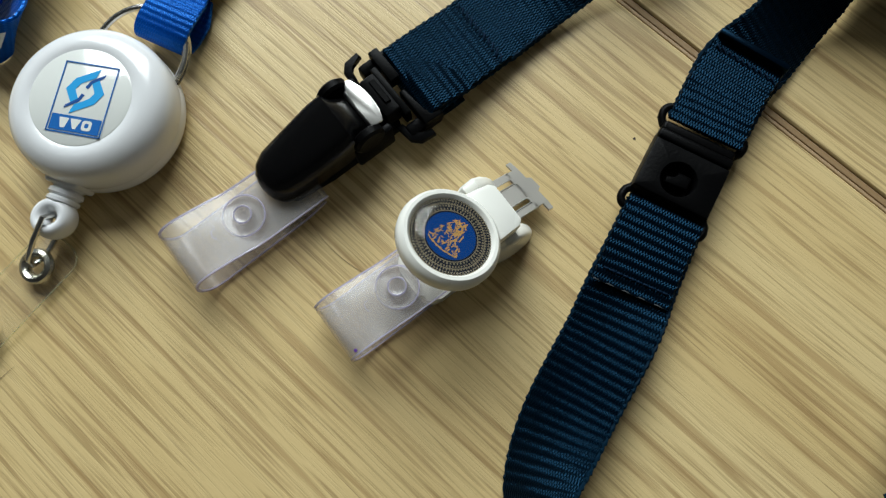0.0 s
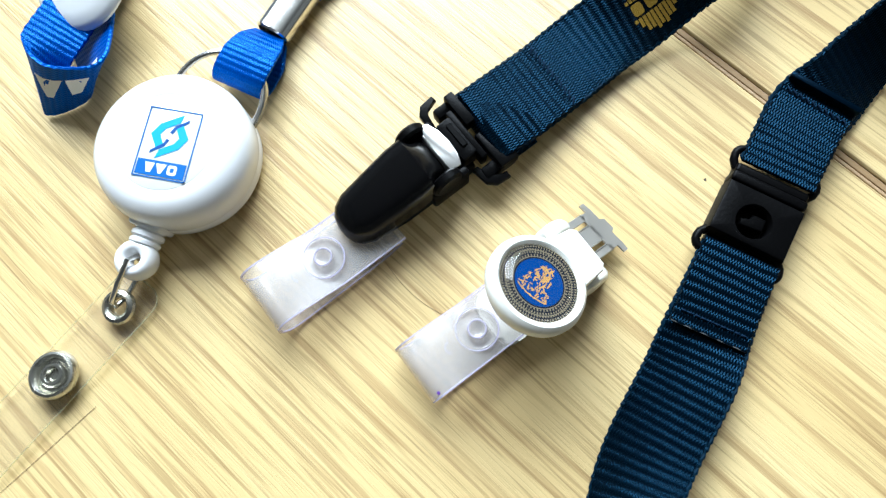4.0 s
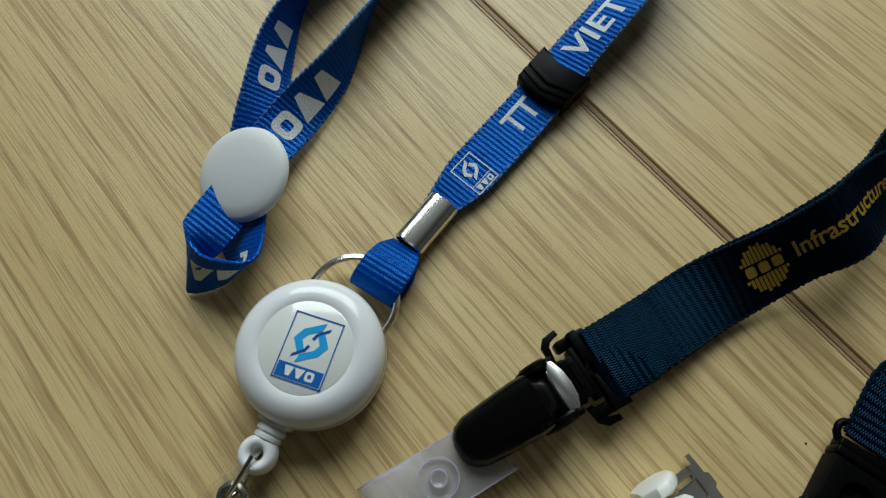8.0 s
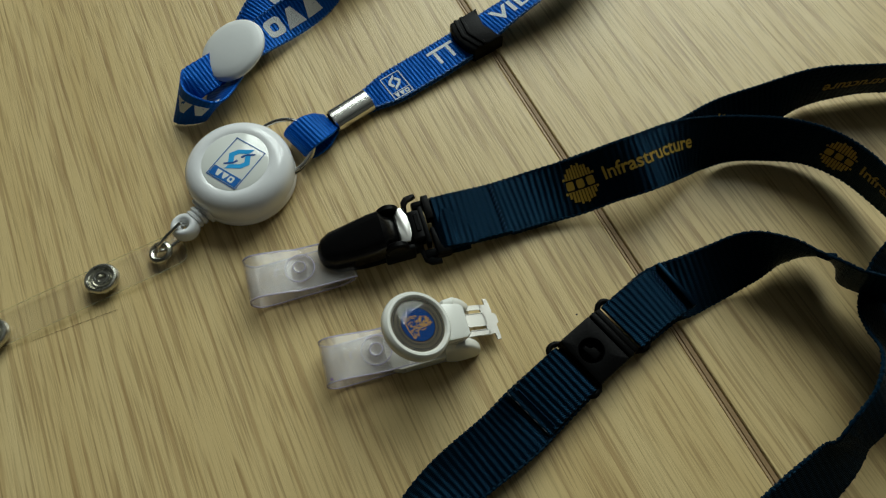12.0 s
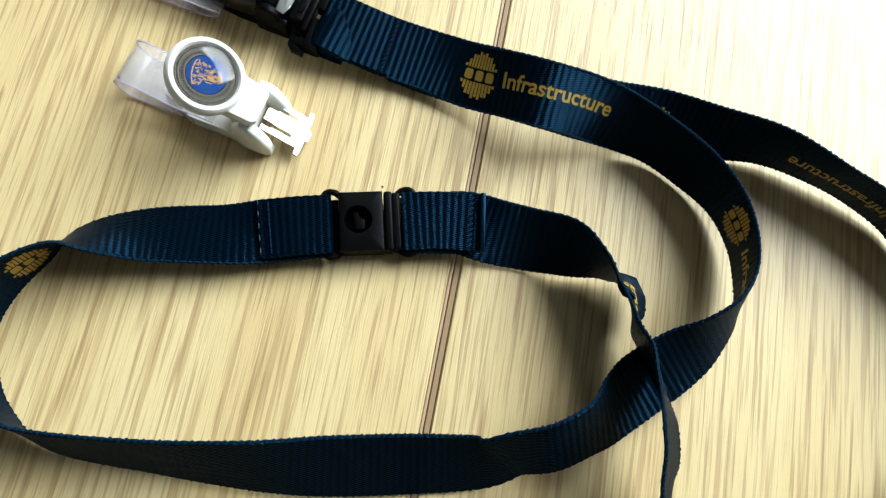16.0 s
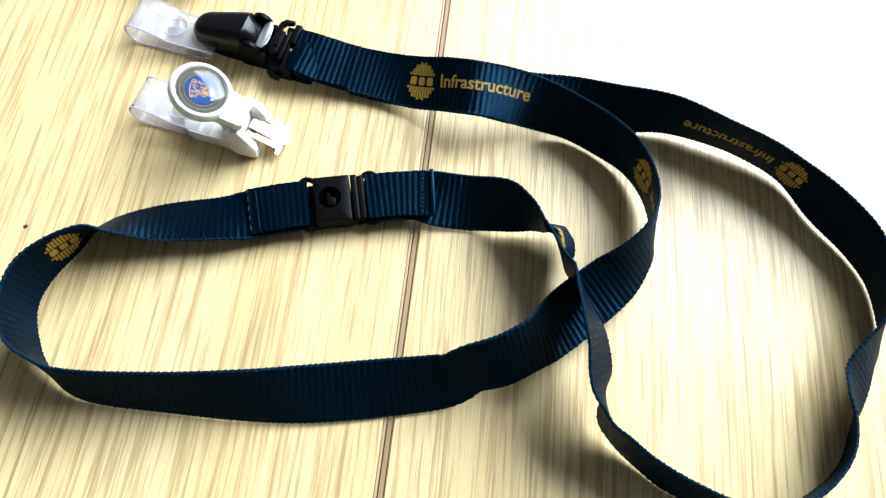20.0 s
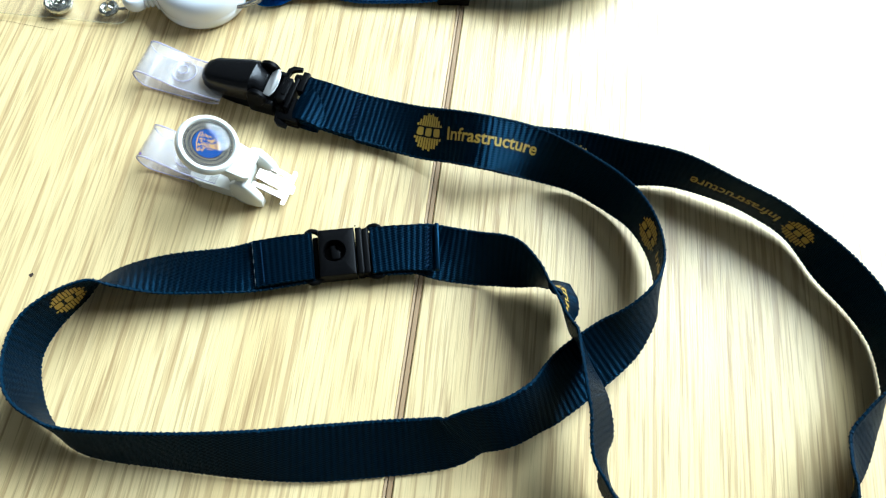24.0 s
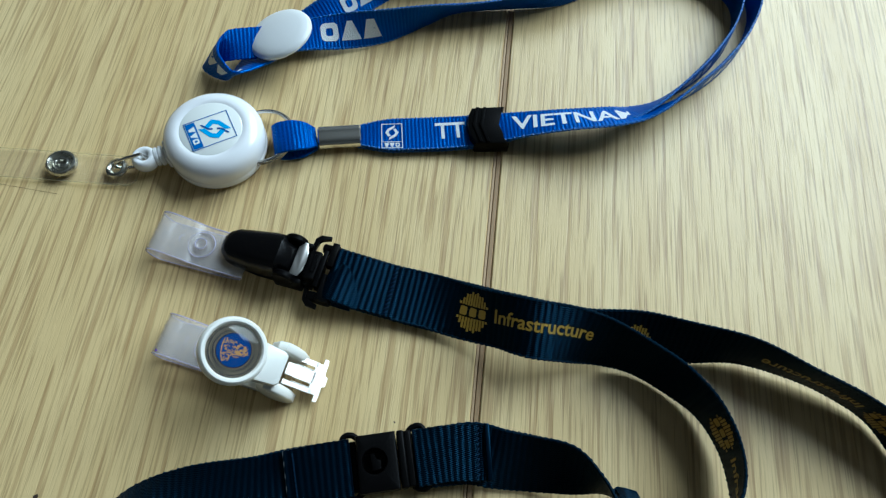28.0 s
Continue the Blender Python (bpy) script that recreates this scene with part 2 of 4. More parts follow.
def part(name, bm, mat, parent, label="", m=None, smooth=True):
    ob = new(name, mesh_of(name, bm, mat, smooth))
    ob.parent = parent
    if m is not None:
        ob.matrix_basis = m
    return tagged(ob, label)


def thing(name, label, category, m=None, group="", kind=""):
    ob = new(name)
    ob.empty_display_size = 0.01
    if m is not None:
        ob.matrix_basis = m
    return tagged(ob, label, category, group, kind)


def setting(name, bm, mat, label, category):
    return tagged(new(name, mesh_of(name, bm, mat, False)), label, category, kind="structure")


def add_box(bm, lo, hi, bevel=0.0, seg=2, m=None):
    lo, hi = Vector(lo), Vector(hi)
    r = bmesh.ops.create_cube(bm, size=1.0)
    for v in r["verts"]:
        v.co = Vector((lo[i] + (v.co[i] + 0.5) * (hi[i] - lo[i]) for i in range(3)))
    made = r["verts"]
    if bevel:
        edges = {e for v in made for e in v.link_edges}
        out = bmesh.ops.bevel(bm, geom=list(edges), offset=bevel, segments=seg, profile=0.5, affect="EDGES")
        made = list({v for f in out["faces"] for v in f.verts} | {v for v in made if v.is_valid})
    if m is not None:
        for v in made:
            v.co = m @ v.co
    return bm


def box(lo, hi, bevel=0.0, seg=2, m=None):
    return add_box(bmesh.new(), lo, hi, bevel, seg, m)


def add_lathe(bm, profile, n=48, m=None, caps=True):
    """A turned body about z; profile: (radius, height) from bottom to top."""
    m = m or Matrix()
    rings = []
    for r, z in profile:
        if r < 1e-7:
            rings.append([bm.verts.new(m @ Vector((0, 0, z)))])
        else:
            rings.append([bm.verts.new(m @ Vector((r * math.cos(2 * math.pi * i / n), r * math.sin(2 * math.pi * i / n), z))) for i in range(n)])
    for a, b in zip(rings, rings[1:]):
        for i in range(n):
            j = (i + 1) % n
            if len(a) == 1 and len(b) == 1:
                continue
            if len(a) == 1:
                bm.faces.new((a[0], b[j], b[i]))
            elif len(b) == 1:
                bm.faces.new((a[i], a[j], b[0]))
            else:
                bm.faces.new((a[i], a[j], b[j], b[i]))
    if caps:
        for ring in (rings[0], rings[-1]):
            if len(ring) > 1:
                bm.faces.new(ring)
    return bm


def lathe(profile, n=48, m=None, caps=True):
    return add_lathe(bmesh.new(), profile, n, m, caps)


def add_tube(bm, pts, radius, n=10, closed=False):
    pts = [Vector(p) for p in pts]
    count = len(pts)
    rings, side = [], None
    for i, p in enumerate(pts):
        a = pts[i - 1] if i or closed else p
        b = pts[(i + 1) % count] if i < count - 1 or closed else p
        d = (b - a).normalized()
        if side is None:
            side = d.cross(Vector((0, 0, 1)))
            if side.length < 1e-3:
                side = d.cross(Vector((1, 0, 0)))
        side = (side - d * side.dot(d)).normalized()
        up = d.cross(side)
        r = radius[i] if isinstance(radius, (list, tuple)) else radius
        rings.append([bm.verts.new(p + r * (math.cos(2 * math.pi * k / n) * side + math.sin(2 * math.pi * k / n) * up)) for k in range(n)])
    for i in range(count if closed else count - 1):
        a, b = rings[i], rings[(i + 1) % count]
        for k in range(n):
            bm.faces.new((a[k], a[(k + 1) % n], b[(k + 1) % n], b[k]))
    if not closed:
        bm.faces.new(rings[0])
        bm.faces.new(rings[-1])
    return bm


def tube(pts, radius, n=10, closed=False):
    return add_tube(bmesh.new(), pts, radius, n, closed)


def add_prism(bm, outline, z0, z1, m=None, bevel=0.0):
    """A plate with that outline in x and y, from z0 to z1."""
    m = m or Matrix()
    low = [bm.verts.new((x, y, z0)) for x, y in outline]
    high = [bm.verts.new((x, y, z1)) for x, y in outline]
    n = len(outline)
    sides = [bm.faces.new((low[i], low[(i + 1) % n], high[(i + 1) % n], high[i])) for i in range(n)]
    top, bottom = bm.faces.new(high), bm.faces.new(low[::-1])
    made = set(low + high)
    if bevel:
        out = bmesh.ops.bevel(bm, geom=list(top.edges) + list(bottom.edges), offset=bevel, segments=2, profile=0.5, affect="EDGES")
        made = {v for v in made if v.is_valid} | {v for f in out["faces"] for v in f.verts}
    for v in made:
        v.co = m @ v.co
    return bm


def prism(outline, z0, z1, m=None, bevel=0.0):
    return add_prism(bmesh.new(), outline, z0, z1, m, bevel)


def band(path, width, thick, uv=False):
    """A strip that follows a path in x and z and is width wide in y, with a thickness; a path point may carry its own share of the width."""
    pts = [Vector((p[0], 0, p[1])) for p in path]
    share = [p[2] if len(p) > 2 else 1.0 for p in path]
    fine, ws = [], []
    ext = [2 * pts[0] - pts[1]] + pts + [2 * pts[-1] - pts[-2]]
    for i in range(len(pts) - 1):
        a, b, c, d = ext[i : i + 4]
        for k in range(6):
            q = k / 6
            fine.append(0.5 * (2 * b + (c - a) * q + (2 * a - 5 * b + 4 * c - d) * q**2 + (3 * b - a - 3 * c + d) * q**3))
            ws.append(share[i] * (1 - q) + share[i + 1] * q)
    fine.append(pts[-1])
    ws.append(share[-1])
    bm = bmesh.new()
    layer = bm.loops.layers.uv.new("UVMap")
    rings, coords, u = [], {}, 0.0
    for i, p in enumerate(fine):
        d = (fine[min(i + 1, len(fine) - 1)] - fine[max(i - 1, 0)]).normalized()
        n = Vector((-d.z, 0, d.x)) * (thick / 2)
        if i:
            u += (p - fine[i - 1]).length
        ring = []
        for y, s in ((-0.5, -0.6), (-0.48, -1), (0, -1), (0.48, -1), (0.5, -0.6), (0.5, 0.6), (0.48, 1), (0, 1), (-0.48, 1), (-0.5, 0.6)):
            v = bm.verts.new(p + n * s + Vector((0, y * width * ws[i], 0)))
            coords[v] = (u, y * width)
            ring.append(v)
        rings.append(ring)
    k = len(rings[0])
    for a, b in zip(rings, rings[1:]):
        for j in range(k):
            bm.faces.new((a[j], a[(j + 1) % k], b[(j + 1) % k], b[j]))
    bm.faces.new(rings[0])
    bm.faces.new(rings[-1])
    for f in bm.faces:
        for loop in f.loops:
            loop[layer].uv = coords[loop.vert]
    return bm


def round_rect(w, h, r, n=6, x=0.0, y=0.0):
    pts = []
    for cx, cy, a0 in ((w / 2 - r, h / 2 - r, 0), (-w / 2 + r, h / 2 - r, 90), (-w / 2 + r, -h / 2 + r, 180), (w / 2 - r, -h / 2 + r, 270)):
        for i in range(n + 1):
            a = radians(a0 + 90 * i / n)
            pts.append((x + cx + r * math.cos(a), y + cy + r * math.sin(a)))
    return pts


def disc_points(r, n=32, x=0.0, y=0.0, sx=1.0, sy=1.0):
    return [(x + sx * r * math.cos(2 * math.pi * i / n), y + sy * r * math.sin(2 * math.pi * i / n)) for i in range(n)]


def word_mesh(text, height, length=0.0):
    """A word as a bmesh in x (reading) and y, its capitals of that height, centred, fitted to a length where one is given."""
    cu = bpy.data.curves.new("word", "FONT")
    cu.body, cu.size, cu.align_x, cu.align_y, cu.resolution_u = text, height / 0.7, "CENTER", "CENTER", 3
    cu.offset = height * 0.025
    ob = bpy.data.objects.new("word", cu)
    scene.collection.objects.link(ob)
    bpy.context.view_layer.update()
    me = bpy.data.meshes.new_from_object(ob.evaluated_get(bpy.context.evaluated_depsgraph_get()))
    bm = bmesh.new()
    bm.from_mesh(me)
    bpy.data.objects.remove(ob)
    bpy.data.curves.remove(cu)
    bpy.data.meshes.remove(me)
    if length:
        xs = [v.co.x for v in bm.verts]
        k = length / (max(xs) - min(xs))
        for v in bm.verts:
            v.co.x = (v.co.x - (max(xs) + min(xs)) / 2) * k
    return bm


class Strap:
    """A ribbon laid along stations (x, y, z of its middle, lean in degrees): lean 0 lies face up, 90 stands on its right edge with the face to the right."""

    def __init__(self, stations, width, thick=0.0009, step=0.0008, narrow=()):
        self.width, self.thick, self.narrow = width, thick, narrow
        p = np.array(stations, float)
        p = np.vstack([2 * p[0] - p[1], p, 2 * p[-1] - p[-2]])
        out = []
        for i in range(1, len(p) - 2):
            n = max(4, int(np.linalg.norm(p[i + 1][:3] - p[i][:3]) / 0.0005))
            for k in range(n):
                s = k / n
                a, b, c, d = p[i - 1 : i + 3]
                out.append(0.5 * (2 * b + (c - a) * s + (2 * a - 5 * b + 4 * c - d) * s**2 + (3 * b - a - 3 * c + d) * s**3))
        out.append(p[-2])
        out = np.array(out)
        for _ in range(6):
            out[1:-1] = 0.25 * out[:-2] + 0.5 * out[1:-1] + 0.25 * out[2:]
        length = np.r_[0, np.cumsum(np.linalg.norm(np.diff(out[:, :3], axis=0), axis=1))]
        self.length = float(length[-1])
        self.u = np.linspace(0, self.length, int(self.length / step) + 2)
        self.q = np.stack([np.interp(self.u, length, out[:, k]) for k in range(4)], 1)
        tan = np.gradient(self.q[:, :3], axis=0)
        tan /= np.linalg.norm(tan, axis=1)[:, None]
        flat = np.stack([-tan[:, 1], tan[:, 0], 0 * tan[:, 0]], 1)
        flat /= np.linalg.norm(flat, axis=1)[:, None]
        up = np.cross(tan, flat)
        lean = np.radians(self.q[:, 3])[:, None]
        self.side = np.cos(lean) * flat + np.sin(lean) * up
        self.face = np.cross(tan, self.side)

    def at(self, u, v, h=0.0):
        """The place u along, v to the left of the middle and h above the face."""
        f = min(max(u, 0), self.length) / self.length * (len(self.u) - 1)
        i = min(int(f), len(self.u) - 2)
        k = f - i
        mid = self.q[i, :3] * (1 - k) + self.q[i + 1, :3] * k
        side = self.side[i] * (1 - k) + self.side[i + 1] * k
        face = self.face[i] * (1 - k) + self.face[i + 1] * k
        return Vector(mid + v * side / np.linalg.norm(side) + (h + self.thick / 2) * face / np.linalg.norm(face))

    def scale(self, u):
        """How far the strap is pinched or narrowed at u: narrow holds (from, to, share at the narrow end)."""
        for a, b, share in self.narrow:
            if min(a, b) <= u <= max(a, b):
                k = (u - a) / (b - a)
                return share + (1 - share) * (3 * k * k - 2 * k * k * k)
        return 1.0

    def near(self, x, y):
        return float(self.u[np.argmin((self.q[:, 0] - x) ** 2 + (self.q[:, 1] - y) ** 2)])

    def body(self, name, mat, parent, label="", u0=0.0, u1=None, lift=0.0, wave=0.00012):
        u1 = self.length if u1 is None else u1
        n = max(2, int((u1 - u0) / 0.0008))
        half, th = self.width / 2, self.thick
        section = [(-1, -0.5), (-0.975, -0.95), (-0.5, -1), (0, -1), (0.5, -1), (0.975, -0.95), (1, -0.5), (0.975, -0.05), (0.5, 0), (0, 0), (-0.5, 0), (-0.975, -0.05)]
        bm = bmesh.new()
        uvl = bm.loops.layers.uv.new("UVMap")
        rings, coords = [], {}
        for i in range(n + 1):
            u = u0 + (u1 - u0) * i / n
            edge = wave * math.sin(2 * math.pi * u / 0.0022)
            ring = []
            for a, b in section:
                v = bm.verts.new(self.at(u, a * half * self.scale(u) + (edge if a > 0.9 else -edge if a < -0.9 else 0), b * th + lift))
                coords[v] = (u, a * half)
                ring.append(v)
            rings.append(ring)
        k = len(section)
        for a, b in zip(rings, rings[1:]):
            for j in range(k):
                bm.faces.new((a[j], a[(j + 1) % k], b[(j + 1) % k], b[j]))
        bm.faces.new(rings[0])
        bm.faces.new(rings[-1])
        for f in bm.faces:
            for loop in f.loops:
                loop[uvl].uv = coords[loop.vert]
        return part(name, bm, mat, parent, label)

    def selvedges(self, mat, parent):
        """The beaded woven edges on both sides."""
        for way in (-1, 1):
            n = int(self.length / 0.00055)
            us = [self.length * i / n for i in range(n + 1)]
            pts = [self.at(u, way * (self.width / 2 * self.scale(u) - 0.0001 + 0.00010 * (i % 3)), -self.thick / 2 + 0.00016 * (i % 2)) for i, u in enumerate(us)]
            part("selvedge", tube(pts, [(0.00040, 0.00056, 0.00032)[i % 3] for i in range(n + 1)], 6), mat, parent, "beaded woven edge")

    def lay(self, bm, u, v, turn=0.0, h=0.00006):
        """Bends a flat drawing onto the face, its origin at (u, v)."""
        bmesh.ops.triangulate(bm, faces=bm.faces[:])
        bmesh.ops.subdivide_edges(bm, edges=[e for e in bm.edges if e.calc_length() > 0.0012], cuts=2)
        c, s = math.cos(radians(turn)), math.sin(radians(turn))
        for p in bm.verts:
            p.co = self.at(u + c * p.co.x - s * p.co.y, v + s * p.co.x + c * p.co.y, h + p.co.z)
        return bm

    def stitches(self, name, mat, parent, u, count=9, span=0.86, du=0.0, label="row of stitches", lift=0.0):
        bm = bmesh.new()
        for i in range(count):
            v0 = (i / count - 0.5) * self.width * span
            v1 = ((i + 0.8) / count - 0.5) * self.width * span
            pts = [self.at(u + du * k, v0 + (v1 - v0) * k, lift + 0.00015 + 0.00022 * math.sin(math.pi * k)) for k in (0, 0.25, 0.5, 0.75, 1)]
            add_tube(bm, pts, 0.00019, 6)
        return part(name, bm, mat, parent, label)


class EdgeStrap(Strap):
    """A ribbon given by its two edges, for folds that shear it: the same number of places along the right and the left edge."""

    def __init__(self, right, left, thick=0.0009):
        self.thick, self.narrow = thick, ()
        r, l = np.array(right, float), np.array(left, float)
        both = np.hstack([r, l])
        both = np.vstack([2 * both[0] - both[1], both, 2 * both[-1] - both[-2]])
        out = []
        for i in range(1, len(both) - 2):
            a, b, c, d = both[i - 1 : i + 3]
            for k in range(16):
                q = k / 16
                out.append(0.5 * (2 * b + (c - a) * q + (2 * a - 5 * b + 4 * c - d) * q**2 + (3 * b - a - 3 * c + d) * q**3))
        out = np.array(out)
        for _ in range(10):
            out[1:-1] = 0.25 * out[:-2] + 0.5 * out[1:-1] + 0.25 * out[2:]
        mid, side = (out[:, :3] + out[:, 3:]) / 2, out[:, 3:] - out[:, :3]
        length = np.r_[0, np.cumsum(np.linalg.norm(np.diff(mid, axis=0), axis=1))]
        self.length = float(length[-1])
        self.u = np.linspace(0, self.length, 220)
        self.q = np.stack([np.interp(self.u, length, mid[:, k]) for k in range(3)], 1)
        self.side = np.stack([np.interp(self.u, length, side[:, k]) for k in range(3)], 1)
        wide = np.linalg.norm(self.side, axis=1)
        self.width = float(wide.mean())
        self.share = wide / self.width
        tan = np.gradient(self.q, axis=0)
        self.side /= wide[:, None]
        self.face = np.cross(tan, self.side)
        self.face /= np.linalg.norm(self.face, axis=1)[:, None]

    def scale(self, u):
        return float(np.interp(u, self.u, self.share))


class Back:
    """The other face of a strap, for what is printed there."""

    def __init__(self, strap, way=1):
        self.strap, self.width, self.way = strap, strap.width, way

    def at(self, u, v, h=0.0):
        return self.strap.at(u, v * self.way, -self.strap.thick - h)


# ---- room ----
# Unseen room added round the table; its dark colours hold down bounced light.
X0, X1, Y0, Y1, Z0, Z1 = -2.1, 1.7, -2.3, 1.8, -0.75, 2.3
setting("floor", box((X0, Y0, Z0 - 0.1), (X1, Y1, Z0)), FLOOR, "unseen dark brown floor under the table", "floor")
setting("ceiling", box((X0, Y0, Z1), (X1, Y1, Z1 + 0.1)), WALL, "unseen grey ceiling, kept dark to limit bounced light", "ceiling")
setting("wall_south", box((X0, Y0 - 0.1, Z0), (X1, Y0, Z1)), WALL, "unseen grey wall, kept dark to limit bounced light", "wall")
setting("wall_west", box((X0 - 0.1, Y0, Z0), (X0, Y1, Z1)), WALL, "unseen grey wall, kept dark to limit bounced light", "wall")
setting("wall_east", box((X1, Y0, Z0), (X1 + 0.1, Y1, Z1)), WALL, "unseen grey wall, kept dark to limit bounced light", "wall")
wx0, wx1, wz0, wz1 = WIN_X - WIN_W / 2, WIN_X + WIN_W / 2, WIN_Z - WIN_H / 2, WIN_Z + WIN_H / 2
bm = bmesh.new()
for lo, hi in (((X0, Y1, Z0), (wx0, Y1 + 0.1, Z1)), ((wx1, Y1, Z0), (X1, Y1 + 0.1, Z1)), ((wx0, Y1, Z0), (wx1, Y1 + 0.1, wz0)), ((wx0, Y1, wz1), (wx1, Y1 + 0.1, Z1))):
    add_box(bm, lo, hi)
setting("wall_north", bm, WALL, "unseen dark grey wall with a window opening", "wall")
window = thing("window_1", "white framed window with three panes", "window", kind="structure")
for name, lo, hi in (("window_frame", (wx0, Y1 + 0.02, wz0), (wx0 + 0.05, Y1 + 0.07, wz1)), ("window_frame", (wx1 - 0.05, Y1 + 0.02, wz0), (wx1, Y1 + 0.07, wz1)),
                     ("window_frame", (wx0 + 0.05, Y1 + 0.02, wz0), (wx1 - 0.05, Y1 + 0.07, wz0 + 0.05)), ("window_frame", (wx0 + 0.05, Y1 + 0.02, wz1 - 0.05), (wx1 - 0.05, Y1 + 0.07, wz1)),
                     ("mullion", (wx0 + WIN_W / 3 - 0.02, Y1 + 0.025, wz0 + 0.05), (wx0 + WIN_W / 3 + 0.02, Y1 + 0.065, wz1 - 0.05)),
                     ("mullion", (wx0 + 2 * WIN_W / 3 - 0.02, Y1 + 0.025, wz0 + 0.05), (wx0 + 2 * WIN_W / 3 + 0.02, Y1 + 0.065, wz1 - 0.05))):
    part(name, box(lo, hi, 0.004), WHITE, window, smooth=False)

# ---- table ----
GRAIN = math.degrees(math.atan2(-0.6672, 0.7449))
table = thing("table", "pale oak laminate table with a brown joint between two boards", "table", pose(0.0566, 0.0632, 0, 0, 0, GRAIN))
part("board", box((-0.75, 0.0013, -0.028), (0.55, 0.42, 0), 0.0004, 1), OAK, table)
part("board", box((-0.75, -0.62, -0.028), (0.55, -0.0014, 0), 0.0004, 1), OAK, table)
# The strip's brown is darkened to hold the shade of the sunken joint.
part("joint_strip", box((-0.75, -0.00032, -0.027), (0.55, 0.00115, -0.0004), 0.0002, 1), GROOVE, table, "brown strip in the joint, darkened as groove shade")
part("joint_edge", box((-0.75, -0.00135, -0.027), (0.55, -0.0005, -0.0002), 0.0002, 1), PALE, table, "pale edge strip along the joint")
for x in (-0.70, 0.50):
    for y in (-0.57, 0.37):
        part("leg", box((x - 0.03, y - 0.03, -0.75), (x + 0.03, y + 0.03, -0.028), 0.004), DARK_WOOD, table)

for x, y, r in ((-0.0013, -0.0400, 0.0007), (0.0377, 0.0493, 0.0003)):
    spot = table.matrix_basis.inverted() @ Vector((x, y, 0))
    part("knot", prism([(p[0] * random.uniform(0.6, 1.2), p[1] * random.uniform(0.6, 1.2)) for p in disc_points(r, 11)], 0.00001, 0.00006), KNOT, table, "small dark knot", Matrix.Translation(spot))

# ---- navy lanyard ----
navy = thing("lanyard", "navy blue woven lanyard with gold print, looped on the table", "lanyard")
NAVY_W = 0.0162
NAVY_A = [
    (-0.0086, 0.0580, 0.0060, 8), (-0.0039, 0.0619, 0.0057, 8), (0.0007, 0.0657, 0.0051, 8), (0.0057, 0.0700, 0.0044, 8), (0.0144, 0.0776, 0.0044, 12), (0.0244, 0.0842, 0.0070, 30),
    (0.0331, 0.0898, 0.0117, 37), (0.0409, 0.0949, 0.0152, 24), (0.0476, 0.1029, 0.0133, 30), (0.0556, 0.1113, 0.0100, 52), (0.0647, 0.1173, 0.0093, 69), (0.0758, 0.1216, 0.0092, 75),
    (0.0866, 0.1228, 0.0103, 86), (0.0972, 0.1200, 0.0112, 94), (0.1056, 0.1142, 0.0121, 101), (0.1105, 0.1075, 0.0131, 114), (0.1133, 0.0980, 0.0109, 133), (0.1138, 0.0887, 0.0083, 155),
    (0.1141, 0.0778, 0.0070, 163), (0.1149, 0.0691, 0.0087, 151),
]
NAVY_L = [
    (0.1149, 0.0691, 0.0087, 151), (0.1156, 0.0607, 0.0118, 136), (0.1145, 0.0506, 0.0123, 133), (0.1111, 0.0420, 0.0104, 129), (0.1088, 0.0344, 0.0067, 139), (0.1003, 0.0194, 0.0053, 146),
    (0.0913, 0.0039, 0.0057, 145), (0.0821, -0.0106, 0.0074, 132), (0.0697, -0.0273, 0.0080, 118), (0.0552, -0.0447, 0.0085, 108), (0.0454, -0.0499, 0.0098, 95), (0.0357, -0.0509, 0.0108, 84),
    (0.0252, -0.0470, 0.0104, 86), (0.0190, -0.0395, 0.0100, 86), (0.0161, -0.0279, 0.0088, 100), (0.0163, -0.0197, 0.0071, 126), (0.0221, -0.0063, 0.0042, 154), (0.0309, 0.0094, 0.0040, 165),
    (0.0356, 0.0194, 0.0040, 180), (0.0418, 0.0324, 0.0045, 180),
]
NAVY_R = [
    (0.0502, 0.0489, 0.0045, 180), (0.0544, 0.0566, 0.0044, 181), (0.0577, 0.0622, 0.0044, 186), (0.0630, 0.0668, 0.0050, 204), (0.0694, 0.0735, 0.0054, 214), (0.0764, 0.0802, 0.0081, 228),
    (0.0843, 0.0841, 0.0106, 267), (0.0909, 0.0854, 0.0113, 293), (0.0924, 0.0874, 0.0111, 310), (0.0973, 0.0849, 0.0127, 303), (0.1004, 0.0821, 0.0130, 286), (0.1084, 0.0802, 0.0155, 283),
    (0.1153, 0.0768, 0.0198, 297), (0.1211, 0.0735, 0.0213, 302), (0.1268, 0.0708, 0.0198, 305), (0.1337, 0.0667, 0.0171, 305), (0.1383, 0.0647, 0.0149, 290), (0.1431, 0.0629, 0.0124, 276),
    (0.1493, 0.0633, 0.0102, 271), (0.1564, 0.0649, 0.0091, 269), (0.1662, 0.0684, 0.0087, 264),
]
